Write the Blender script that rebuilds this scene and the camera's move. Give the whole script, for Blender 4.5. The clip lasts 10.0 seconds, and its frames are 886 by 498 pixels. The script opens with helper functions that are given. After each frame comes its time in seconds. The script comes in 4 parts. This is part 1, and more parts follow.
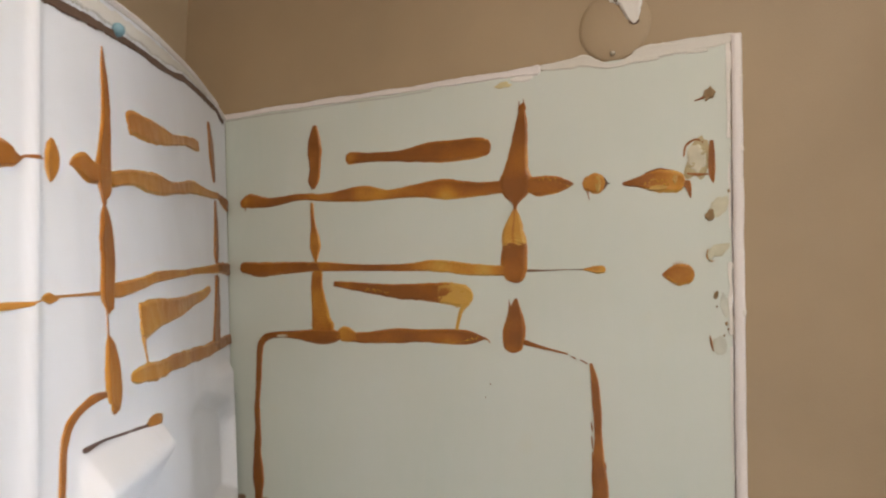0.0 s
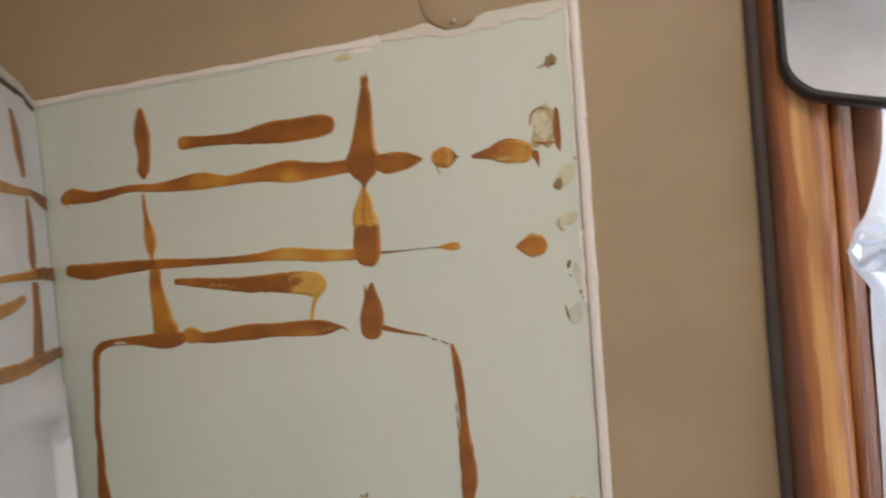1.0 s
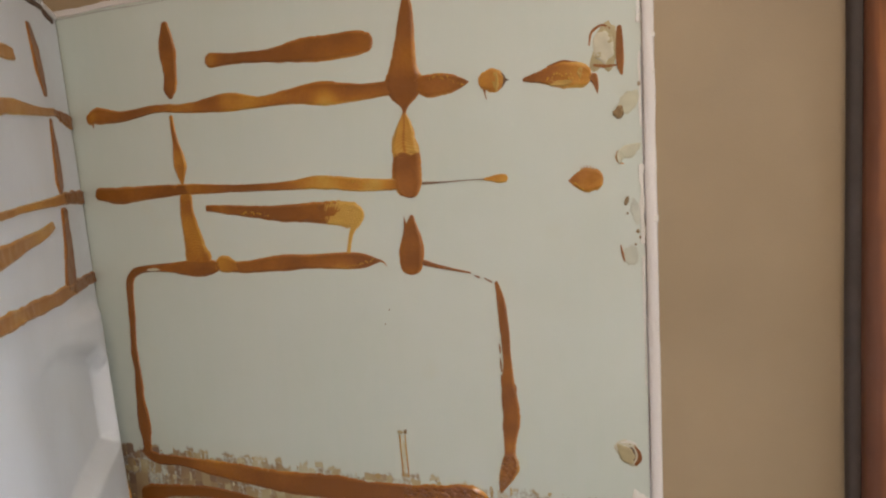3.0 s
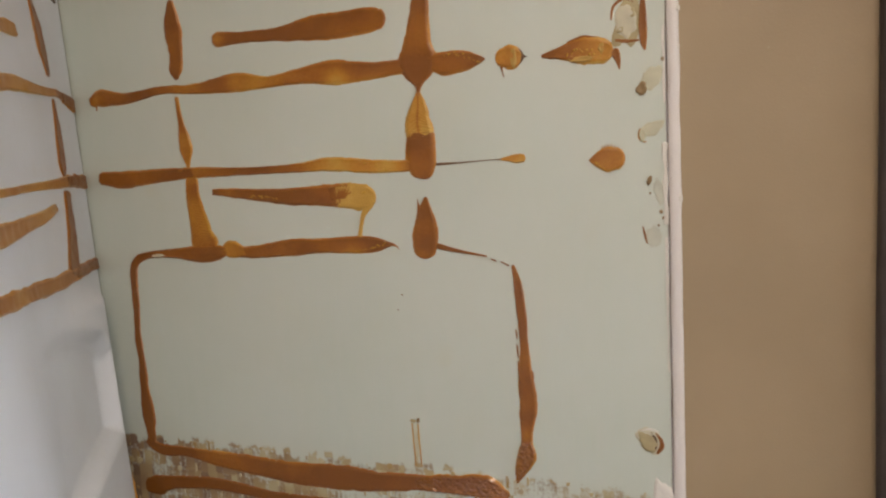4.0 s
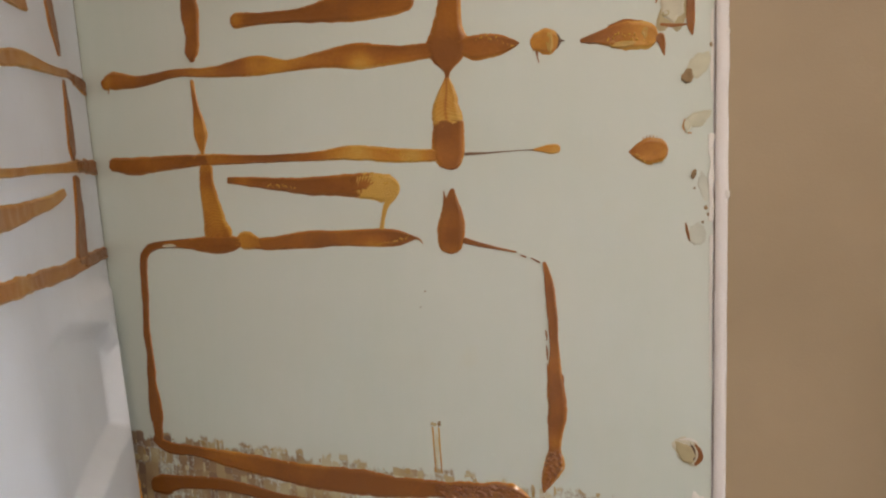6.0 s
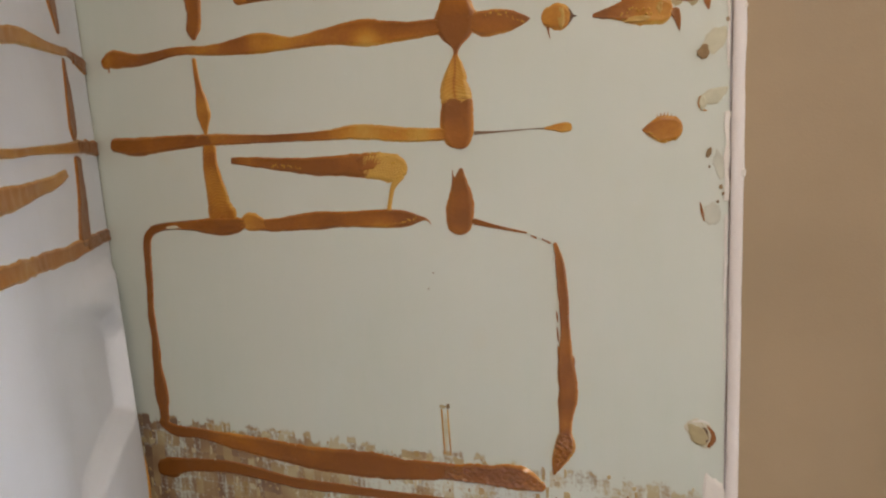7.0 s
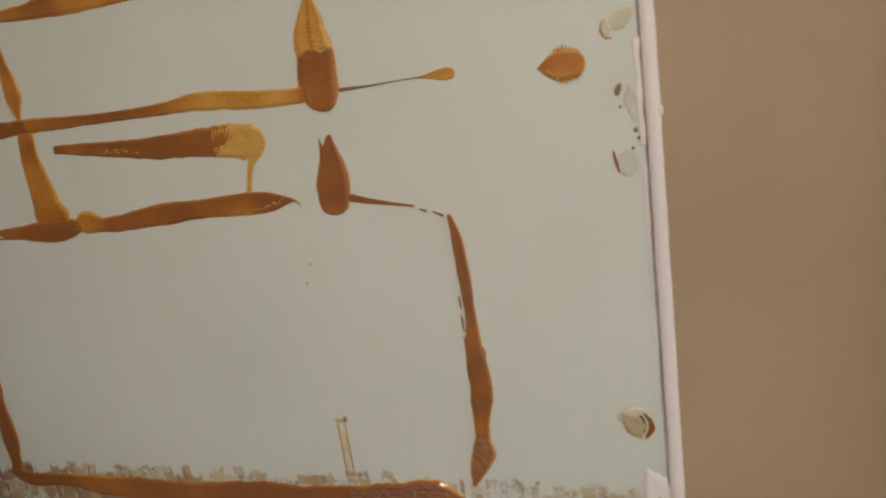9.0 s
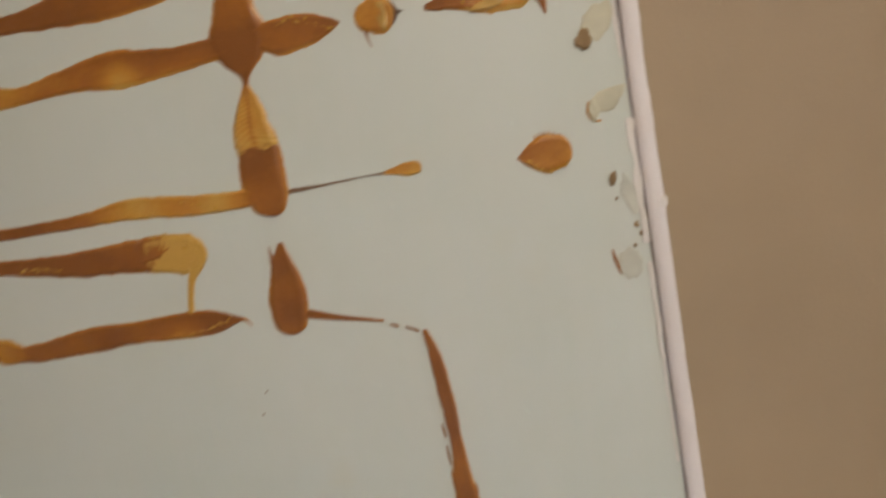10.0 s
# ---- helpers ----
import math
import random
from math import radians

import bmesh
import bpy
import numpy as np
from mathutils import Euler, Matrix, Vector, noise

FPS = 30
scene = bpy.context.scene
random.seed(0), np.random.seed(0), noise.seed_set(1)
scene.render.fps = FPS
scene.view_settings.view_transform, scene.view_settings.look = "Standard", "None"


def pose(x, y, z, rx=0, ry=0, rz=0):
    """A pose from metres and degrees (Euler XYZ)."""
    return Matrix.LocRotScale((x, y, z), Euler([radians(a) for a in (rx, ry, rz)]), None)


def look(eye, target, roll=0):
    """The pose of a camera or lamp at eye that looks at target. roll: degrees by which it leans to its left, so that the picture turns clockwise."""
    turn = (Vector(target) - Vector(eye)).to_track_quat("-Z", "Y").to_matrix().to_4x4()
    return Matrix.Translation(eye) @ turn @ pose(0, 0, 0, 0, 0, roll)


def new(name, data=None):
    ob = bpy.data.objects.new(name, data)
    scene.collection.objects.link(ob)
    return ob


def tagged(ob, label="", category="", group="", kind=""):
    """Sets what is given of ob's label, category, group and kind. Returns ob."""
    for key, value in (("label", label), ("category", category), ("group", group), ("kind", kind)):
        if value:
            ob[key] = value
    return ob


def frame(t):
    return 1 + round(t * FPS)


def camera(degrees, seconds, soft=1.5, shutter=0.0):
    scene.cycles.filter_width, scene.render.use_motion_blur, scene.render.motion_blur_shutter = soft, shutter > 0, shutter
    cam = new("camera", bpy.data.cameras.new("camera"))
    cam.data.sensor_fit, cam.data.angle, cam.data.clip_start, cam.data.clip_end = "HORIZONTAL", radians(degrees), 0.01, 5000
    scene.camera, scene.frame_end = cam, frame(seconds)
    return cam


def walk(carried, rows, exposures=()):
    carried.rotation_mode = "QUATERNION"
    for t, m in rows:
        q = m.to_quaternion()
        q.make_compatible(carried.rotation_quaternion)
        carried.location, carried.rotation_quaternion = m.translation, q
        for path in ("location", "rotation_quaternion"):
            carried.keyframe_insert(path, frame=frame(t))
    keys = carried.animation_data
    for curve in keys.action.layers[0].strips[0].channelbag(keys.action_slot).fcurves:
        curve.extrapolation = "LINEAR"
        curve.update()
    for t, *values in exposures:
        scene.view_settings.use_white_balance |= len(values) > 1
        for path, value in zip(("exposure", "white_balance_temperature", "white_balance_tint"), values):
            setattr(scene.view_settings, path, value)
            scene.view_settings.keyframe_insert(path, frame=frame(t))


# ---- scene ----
cam = camera(64.4, 10.0, 2.2, 0.5)
PATH = [
    (0, (0.884, -0.815, 1.411), (-0.085, 0.93, 1.544), 0.9),
    (0.3, (0.886, -0.800, 1.413), (-0.059, 0.957, 1.555), 0.3),
    (0.5, (0.887, -0.792, 1.414), (0.017, 1.003, 1.565), 0.1),
    (0.8, (0.889, -0.779, 1.413), (0.201, 1.096, 1.515), -2.0),
    (1, (0.893, -0.763, 1.412), (0.24, 1.126, 1.488), -3.5),
    (1.2, (0.900, -0.737, 1.417), (0.283, 1.165, 1.443), -4.9),
    (1.5, (0.908, -0.712, 1.425), (0.248, 1.175, 1.387), -4.6),
    (1.7, (0.904, -0.716, 1.425), (0.231, 1.167, 1.383), -5.5),
    (2, (0.889, -0.723, 1.425), (0.089, 1.11, 1.365), -5.1),
    (2.2, (0.881, -0.719, 1.443), (0.071, 1.101, 1.273), -4.0),
    (3.3, (0.848, -0.719, 1.43), (0.107, 1.13, 1.259), -2.7),
    (3.5, (0.838, -0.722, 1.416), (0.082, 1.122, 1.247), -2.6),
    (4, (0.838, -0.707, 1.419), (0.097, 1.143, 1.244), -2.6),
    (4.5, (0.828, -0.705, 1.421), (0.125, 1.157, 1.22), -2.3),
    (5, (0.816, -0.701, 1.411), (0.094, 1.155, 1.227), -2.2),
    (5.5, (0.805, -0.696, 1.42), (0.05, 1.146, 1.226), -2.2),
    (5.7, (0.807, -0.688, 1.409), (0.042, 1.153, 1.243), -1.7),
    (6.8, (0.788, -0.673, 1.413), (0.06, 1.178, 1.192), -1.0),
    (7, (0.791, -0.672, 1.409), (0.035, 1.166, 1.183), -1.7),
    (7.5, (0.807, -0.642, 1.412), (0.088, 1.213, 1.207), -3.3),
    (8, (0.808, -0.616, 1.397), (0.155, 1.261, 1.17), -2.8),
    (8.5, (0.814, -0.567, 1.398), (0.223, 1.322, 1.107), -6.0),
    (9, (0.795, -0.543, 1.396), (0.204, 1.342, 1.086), -6.5),
    (9.5, (0.761, -0.507, 1.402), (0.143, 1.381, 1.172), -6.6),
    (10, (0.78, -0.456, 1.434), (0.256, 1.464, 1.24), -9.7),
]
walk(cam, [(t, look(eye, target, roll)) for t, eye, target, roll in PATH], ((0, 0.04, 6510, 10.0), (0.5, -0.05, 6580, 11.5), (1.0, 0.02, 6450, 9.5), (1.5, 0.02, 6400, 8.5), (2.2, 0.02, 6450, 9.5), (4.5, 0.0, 6530, 10.5), (7.5, 0.0, 6630, 12.2), (9.0, -0.05, 6600, 12.0), (10.0, -0.06, 6540, 11.0)))

# ---- place ----
# light: cool window daylight, warm ceiling lamp, added cool side fill, pale sky outside
world = bpy.data.worlds.new("daylight")
scene.world = world
world.use_nodes = True
sky = world.node_tree.nodes.new("ShaderNodeTexSky")
sky.sky_type, sky.sun_disc, sky.sun_elevation, sky.sun_rotation = "NISHITA", False, radians(40), radians(200)
world.node_tree.links.new(sky.outputs[0], world.node_tree.nodes["Background"].inputs[0])
world.node_tree.nodes["Background"].inputs[1].default_value = 0.12


def area(name, m, sx, sy, power, color):
    d = bpy.data.lights.new(name, "AREA")
    d.shape, d.size, d.size_y, d.energy, d.color = "RECTANGLE", sx, sy, power, color
    ob = new(name, d)
    ob.matrix_world = m
    return ob


area("window_daylight", look((1.34, 0.30, 1.40), (1.25, -1.2, 1.20)), 0.7, 1.2, 34.0, (0.92, 0.96, 1.0))
# added fill from the unseen right side, brightens the panel near the corner
area("side_fill_light", look((2.33, -0.75, 1.45), (0.0, -0.45, 1.35)), 0.9, 1.1, 8.3, (0.93, 0.96, 1.0))
area("ceiling_lamp_light", look((1.05, -1.15, 2.36), (0.95, -1.05, 0)), 0.5, 0.5, 17.0, (1.0, 0.835, 0.665))


# ---- materials ----
class Nodes:
    """A principled material and short calls to wire its nodes."""

    def __init__(self, name, rough=0.6):
        self.m = bpy.data.materials.new(name)
        self.m.use_nodes = True
        self.t = self.m.node_tree
        self.b = self.t.nodes["Principled BSDF"]
        self.b.inputs["Roughness"].default_value = rough
        self.co = self.t.nodes.new("ShaderNodeTexCoord").outputs["Object"]

    def put(self, kind, links=(), **values):
        n = self.t.nodes.new(kind)
        for k, v in values.items():
            n.inputs[k.replace("_", " ")].default_value = v
        for k, out in links:
            self.t.links.new(out, n.inputs[k])
        return n

    def noise(self, scale, detail=3.0, stretch=None, rough=0.5):
        co = self.co
        if stretch:
            co = self.put("ShaderNodeMapping", [("Vector", co)], Scale=stretch).outputs[0]
        return self.put("ShaderNodeTexNoise", [("Vector", co)], Scale=scale, Detail=detail, Roughness=rough).outputs[0]

    def ramp(self, fac, *stops):
        n = self.put("ShaderNodeValToRGB", [("Fac", fac)])
        e = n.color_ramp.elements
        while len(e) < len(stops):
            e.new(0.5)
        for el, (p, c) in zip(e, stops):
            el.position, el.color = p, (*c, 1)
        return n.outputs[0]

    def mix(self, fac, a, b):
        n = self.t.nodes.new("ShaderNodeMix")
        n.data_type = "RGBA"
        for i, v in ((0, fac), (6, a), (7, b)):
            if isinstance(v, (int, float)):
                n.inputs[i].default_value = v
            elif isinstance(v, tuple):
                n.inputs[i].default_value = (*v, 1)
            else:
                self.t.links.new(v, n.inputs[i])
        return n.outputs[2]

    def color(self, out):
        self.t.links.new(out, self.b.inputs["Base Color"])

    def gloss(self, fac, lo, hi):
        n = self.put("ShaderNodeMapRange", [("Value", fac)], To_Min=lo, To_Max=hi)
        self.t.links.new(n.outputs[0], self.b.inputs["Roughness"])

    def bump(self, height, strength, distance):
        n = self.put("ShaderNodeBump", [("Height", height)], Strength=strength, Distance=distance)
        self.t.links.new(n.outputs[0], self.b.inputs["Normal"])


def paint(name, base, rough, grain=420.0, depth=0.0004, vary=0.06):
    """Rolled wall paint: faint blotches and an orange-peel relief."""
    k = Nodes(name, rough)
    lo, hi = [tuple(c * f for c in base) for f in (1 - vary, 1 + vary)]
    k.color(k.ramp(k.noise(5.0, 4.0), (0.35, lo), (0.65, hi)))
    k.bump(k.noise(grain, 2.0), 0.35, depth)
    return k.m


TAN = paint("tan_wall_paint", (0.336, 0.247, 0.149), 0.55)
CEILING_WHITE = paint("white_ceiling_paint", (0.86, 0.855, 0.845), 0.8)
PALE_WALL = paint("pale_wall_paint", (0.80, 0.79, 0.78), 0.7)
FLOOR_GREY = paint("grey_vinyl", (0.11, 0.10, 0.09), 0.45, 60.0)
CAULK = paint("white_caulk", (0.67, 0.615, 0.58), 0.5, 300.0, 0.0008, 0.05)
PLASTER = paint("torn_white_plaster", (0.67, 0.63, 0.575), 0.85, 260.0, 0.0012, 0.08)
GAP = paint("dark_gap", (0.32, 0.29, 0.285), 0.9)


def board_paper():
    """Green-grey paper face of wet-room board: mottled, fibrous, with faint yellow glue shadows."""
    k = Nodes("green_board_paper", 0.62)
    a = k.ramp(k.noise(4.0, 5.0), (0.3, (0.512, 0.552, 0.480)), (0.7, (0.560, 0.582, 0.515)))
    fibre = k.ramp(k.noise(90.0, 3.0, (1.0, 1.0, 0.18)), (0.35, (0.0, 0.0, 0.0)), (0.75, (1.0, 1.0, 1.0)))
    b = k.mix(0.3, a, k.mix(fibre, a, (0.575, 0.575, 0.52)))
    spots = k.ramp(k.noise(15.0, 2.0), (0.66, (0.0, 0.0, 0.0)), (0.80, (0.35, 0.35, 0.35)))
    k.color(k.mix(spots, b, (0.56, 0.54, 0.42)))
    k.gloss(k.noise(30.0), 0.5, 0.72)
    k.bump(k.noise(260.0, 3.0, (1.0, 1.0, 0.4)), 0.25, 0.0004)
    return k.m


def adhesive(name="dried_adhesive", smooth=0.2, dull=0.5, relief=0.4, patch=28.0):
    """Dried construction adhesive: amber where the film is thin, brown where it is thick, with pulled ribs."""
    k = Nodes(name, 0.42)
    film = k.t.nodes.new("ShaderNodeAttribute")
    film.attribute_name = "film"
    lump = k.noise(patch, 4.0 if patch > 20 else 1.0)
    mixed = k.put("ShaderNodeMath", [(0, film.outputs["Fac"])])
    mixed.operation = "ADD"
    shift = k.put("ShaderNodeMapRange", [("Value", lump)], From_Min=0.3, From_Max=0.7, To_Min=-0.12, To_Max=0.12)
    k.t.links.new(shift.outputs[0], mixed.inputs[1])
    k.color(k.ramp(mixed.outputs[0], (0.02, (0.52, 0.30, 0.055)), (0.25, (0.46, 0.205, 0.022)), (0.55, (0.31, 0.108, 0.011)), (0.85, (0.215, 0.072, 0.010))))
    wave = k.put("ShaderNodeTexWave", [("Vector", k.co)], Scale=120.0, Distortion=9.0, Detail=2.0)
    wave.bands_direction = "Z"
    k.gloss(k.noise(60.0, 3.0), smooth, dull)
    thin = k.ramp(film.outputs["Fac"], (0.04, (0.6, 0.6, 0.6)), (0.2, (0.05, 0.05, 0.05)))
    h = k.put("ShaderNodeMath", [(0, wave.outputs["Fac"]), (1, thin)])
    h.operation = "MULTIPLY"
    h2 = k.put("ShaderNodeMath", [(0, h.outputs[0]), (1, k.noise(320.0, 3.0))])
    h2.operation = "ADD"
    k.bump(h2.outputs[0], relief, 0.0009)
    return k.m


def plastic():
    """White moulded shower plastic seen from behind: slightly dusty, soft gloss."""
    k = Nodes("white_moulded_plastic", 0.42)
    a = k.ramp(k.noise(6.0, 4.0), (0.3, (0.63, 0.625, 0.635)), (0.7, (0.69, 0.69, 0.705)))
    dust = k.ramp(k.noise(45.0, 5.0), (0.6, (0, 0, 0)), (0.85, (0.3, 0.3, 0.3)))
    k.color(k.mix(dust, a, (0.58, 0.55, 0.50)))
    k.gloss(k.noise(18.0, 3.0), 0.55, 0.72)
    k.bump(k.noise(120.0, 2.0), 0.15, 0.0005)
    return k.m


def residue():
    """Ochre and grey-green scabs of old tile adhesive, one tone each."""
    k = Nodes("old_tile_adhesive", 0.75)
    isl = k.t.nodes.new("ShaderNodeNewGeometry").outputs["Random Per Island"]
    a = k.ramp(isl, (0.0, (0.27, 0.165, 0.06)), (0.3, (0.36, 0.245, 0.10)), (0.55, (0.46, 0.37, 0.20)), (0.8, (0.50, 0.46, 0.33)), (1.0, (0.25, 0.125, 0.045)))
    k.color(k.mix(k.ramp(k.noise(160.0, 3.0), (0.45, (0, 0, 0)), (0.8, (0.6, 0.6, 0.6))), a, (0.42, 0.36, 0.22)))
    k.bump(k.noise(420.0, 3.0), 0.6, 0.0008)
    return k.m


def wood():
    """Varnished hardwood, grain running up: dark sapwood bands beside an orange heart, with waving edges."""
    k = Nodes("varnished_striped_wood", 0.38)
    x = k.put("ShaderNodeSeparateXYZ", [("Vector", k.co)]).outputs[0]
    base = k.put("ShaderNodeMapRange", [("Value", x)], From_Min=0.972, From_Max=1.066, To_Min=0.0, To_Max=1.0).outputs[0]
    warp = k.put("ShaderNodeMapRange", [("Value", k.noise(1.0, 4.0, (20.0, 20.0, 5.5)))], To_Min=-0.20, To_Max=0.20).outputs[0]
    band = k.put("ShaderNodeMath", [(0, base), (1, warp)])
    band.operation = "ADD"
    c = k.ramp(band.outputs[0], (0.02, (0.116, 0.040, 0.019)), (0.13, (0.171, 0.058, 0.024)), (0.20, (0.372, 0.136, 0.045)), (0.29, (0.388, 0.152, 0.048)),
               (0.34, (0.62, 0.335, 0.120)), (0.44, (0.57, 0.285, 0.095)), (0.50, (0.326, 0.118, 0.040)), (0.60, (0.480, 0.189, 0.058)), (0.70, (0.217, 0.074, 0.030)), (0.95, (0.155, 0.061, 0.029)))
    fine = k.noise(1.0, 4.0, (380.0, 380.0, 6.0))
    mid = k.noise(1.0, 4.0, (120.0, 120.0, 4.0))
    c = k.mix(k.ramp(mid, (0.45, (0, 0, 0)), (0.7, (0.38, 0.38, 0.38))), c, (0.09, 0.030, 0.010))
    k.color(k.mix(k.ramp(fine, (0.45, (0, 0, 0)), (0.75, (0.4, 0.4, 0.4))), c, (0.12, 0.04, 0.012)))
    k.b.inputs["Coat Weight"].default_value = 0.15
    k.b.inputs["Coat Roughness"].default_value = 0.15
    k.bump(fine, 0.2, 0.0004)
    return k.m


def sheer(name="sheer_white_fabric", through_light=0.55):
    k = Nodes(name, 0.8)
    k.color(k.ramp(k.noise(30.0), (0.3, (0.80, 0.82, 0.86)), (0.7, (0.88, 0.89, 0.92))))
    k.b.inputs["Transmission Weight"].default_value = 0.0
    k.b.inputs["Subsurface Weight"].default_value = 0.0
    tr = k.put("ShaderNodeBsdfTranslucent", Color=(0.74, 0.83, 0.95, 1))
    mx = k.put("ShaderNodeMixShader", [(1, k.b.outputs[0]), (2, tr.outputs[0])], Fac=through_light)
    k.t.links.new(mx.outputs[0], k.t.nodes["Material Output"].inputs[0])
    k.bump(k.noise(700.0), 0.2, 0.0003)
    return k.m


def plain(name, color, rough, metal=0.0):
    k = Nodes(name, rough)
    dark = tuple(c * 0.8 for c in color)
    k.color(k.ramp(k.noise(40.0), (0.35, dark), (0.65, color)))
    k.b.inputs["Metallic"].default_value = metal
    return k.m


def film_stain():
    """Thin olive and ochre film left under lost tiles, worn through to the green paper."""
    k = Nodes("tile_adhesive_film", 0.7)
    cover, tone = k.t.nodes.new("ShaderNodeAttribute"), k.t.nodes.new("ShaderNodeAttribute")
    cover.attribute_name, tone.attribute_name = "cover", "tone"
    paper = k.ramp(k.noise(4.0, 5.0), (0.3, (0.512, 0.552, 0.480)), (0.7, (0.560, 0.582, 0.515)))
    glue = k.ramp(tone.outputs["Fac"], (0.05, (0.165, 0.075, 0.034)), (0.35, (0.27, 0.155, 0.062)), (0.65, (0.37, 0.265, 0.115)), (0.95, (0.46, 0.40, 0.25)))
    grain = k.put("ShaderNodeMapRange", [("Value", k.noise(260.0, 4.0))], From_Min=0.3, From_Max=0.7, To_Min=-0.16, To_Max=0.16).outputs[0]
    edge = k.put("ShaderNodeMath", [(0, cover.outputs["Fac"]), (1, grain)])
    edge.operation = "ADD"
    k.color(k.mix(k.ramp(edge.outputs[0], (0.16, (0, 0, 0)), (0.62, (0.9, 0.9, 0.9))), paper, glue))
    k.bump(edge.outputs[0], 0.5, 0.0008)
    return k.m


FILM_STAIN = film_stain()
BOARD, GLUE, PLASTIC, RESIDUE, WOOD, SHEER = board_paper(), adhesive(), plastic(), residue(), wood(), sheer()
BUNCHED = sheer("bunched_white_fabric", 0.45)
PANEL_GLUE = adhesive("adhesive_on_plastic", 0.25, 0.5, 0.25, 9.0)
WET_GLUE = adhesive("glossy_adhesive", 0.04, 0.16, 0.5)
for socket, value in (("Coat Weight", 1.0), ("Coat Roughness", 0.04)):
    WET_GLUE.node_tree.nodes["Principled BSDF"].inputs[socket].default_value = value
BLACK = plain("black_rubber", (0.004, 0.0035, 0.0045), 0.4)
DIRT = plain("dark_brown_dirt", (0.115, 0.062, 0.036), 0.75)
# dark grey-brown that stands in for the shadow gap beside the casing
GAP_FILLER = plain("shadow_gap_grey", (0.065, 0.049, 0.044), 0.7)
CRACK = plain("fine_grey_crack", (0.43, 0.41, 0.37), 0.9)
TORN = plain("torn_cream_paper", (0.60, 0.55, 0.41), 0.85)
BLUE = plain("blue_plastic_plug", (0.17, 0.30, 0.34), 0.55)
STEEL = plain("dull_screw_steel", (0.55, 0.50, 0.42), 0.4, 0.9)
GOUGE = plain("brown_gouge", (0.27, 0.175, 0.082), 0.7)
PALE_PAPER = plain("pale_torn_paper", (0.575, 0.545, 0.395), 0.85)
DARK_GLUE = plain("dark_dried_adhesive", (0.105, 0.058, 0.045), 0.5)
OLD_CAULK = paint("yellowed_caulk", (0.575, 0.540, 0.475), 0.7, 260.0, 0.001, 0.06)
FAINT = plain("faintly_scuffed_paper", (0.560, 0.560, 0.465), 0.8)
SCUFF = plain("olive_scuffed_paper", (0.44, 0.36, 0.20), 0.8)
YELLOWED = plain("yellowed_paper", (0.62, 0.52, 0.27), 0.7)
AMBER_FILM = plain("thin_amber_film", (0.49, 0.305, 0.085), 0.25)
THREAD_GLUE = plain("thin_dried_adhesive", (0.215, 0.125, 0.070), 0.45)
LAMP = plain("lamp_diffuser", (0.85, 0.83, 0.78), 0.5)
mirror_nodes = Nodes("mirror_silver", 0.02)
mirror_nodes.b.inputs["Metallic"].default_value = 1.0
mirror_nodes.b.inputs["Base Color"].default_value = (0.93, 0.93, 0.94, 1)
MIRROR = mirror_nodes.m
glass_nodes = Nodes("window_glass", 0.02)
glass_nodes.b.inputs["Transmission Weight"].default_value = 1.0
glass_nodes.b.inputs["IOR"].default_value = 1.1
GLASS = glass_nodes.m


# ---- building helpers ----
def mesh_object(name, bm, material, parent=None, label="", smooth=True):
    me = bpy.data.meshes.new(name)
    bmesh.ops.recalc_face_normals(bm, faces=bm.faces)
    bm.to_mesh(me)
    bm.free()
    me.materials.append(material)
    for p in me.polygons:
        p.use_smooth = smooth
    ob = new(name, me)
    if parent:
        ob.parent = parent
    if label:
        ob["label"] = label
    return ob


def part(name, bm, material, parent, label="", smooth=True):
    return mesh_object(name, bm, material, parent, label, smooth)


def block(bm, x0, x1, y0, y1, z0, z1, bevel=0.0):
    r = bmesh.ops.create_cube(bm, size=1, matrix=Matrix.Translation(((x0 + x1) / 2, (y0 + y1) / 2, (z0 + z1) / 2)) @ Matrix.Diagonal((x1 - x0, y1 - y0, z1 - z0, 1)))
    if bevel:
        edges = list({e for v in r["verts"] for e in v.link_edges})
        bmesh.ops.bevel(bm, geom=edges, offset=bevel, segments=2, affect="EDGES", profile=0.5)
    return bm


def slab(name, x0, x1, y0, y1, z0, z1, material, bevel=0.0, parent=None):
    return mesh_object(name, block(bmesh.new(), x0, x1, y0, y1, z0, z1, bevel), material, parent, smooth=False)


def loft(bm, rings, close_ends=True):
    """Skin between open or closed rings of the same length."""
    rows = [[bm.verts.new(p) for p in r] for r in rings]
    for a, b in zip(rows, rows[1:]):
        for i in range(len(a) - 1):
            bm.faces.new((a[i], a[i + 1], b[i + 1], b[i]))
    return rows


def ramp(a, b, x):
    return max(0.0, min(1.0, (x - a) / (b - a)))


def empty(name, **tags):
    return tagged(new(name), **tags)


def glide(a, b, c, d, u):
    return 0.5 * (2 * b + (c - a) * u + (2 * a - 5 * b + 4 * c - d) * u * u + (3 * b - a - 3 * c + d) * u ** 3)


def stations(points, step=0.0025):
    """Smooth in-between stations along a bead's line."""
    out = []
    n = len(points)
    for i in range(n - 1):
        q = [points[max(0, min(n - 1, i + j))] for j in (-1, 0, 1, 2)]
        m = max(3, int(math.dist(q[1][:2], q[2][:2]) / step))
        for j in range(m):
            v = [glide(*(p[k] for p in q), j / m) for k in range(3)]
            v[2] = max(min(v[2], 1.15 * max(q[1][2], q[2][2])), 0.8 * min(q[1][2], q[2][2]))
            out.append(v)
    out.append(list(points[-1]))
    return out


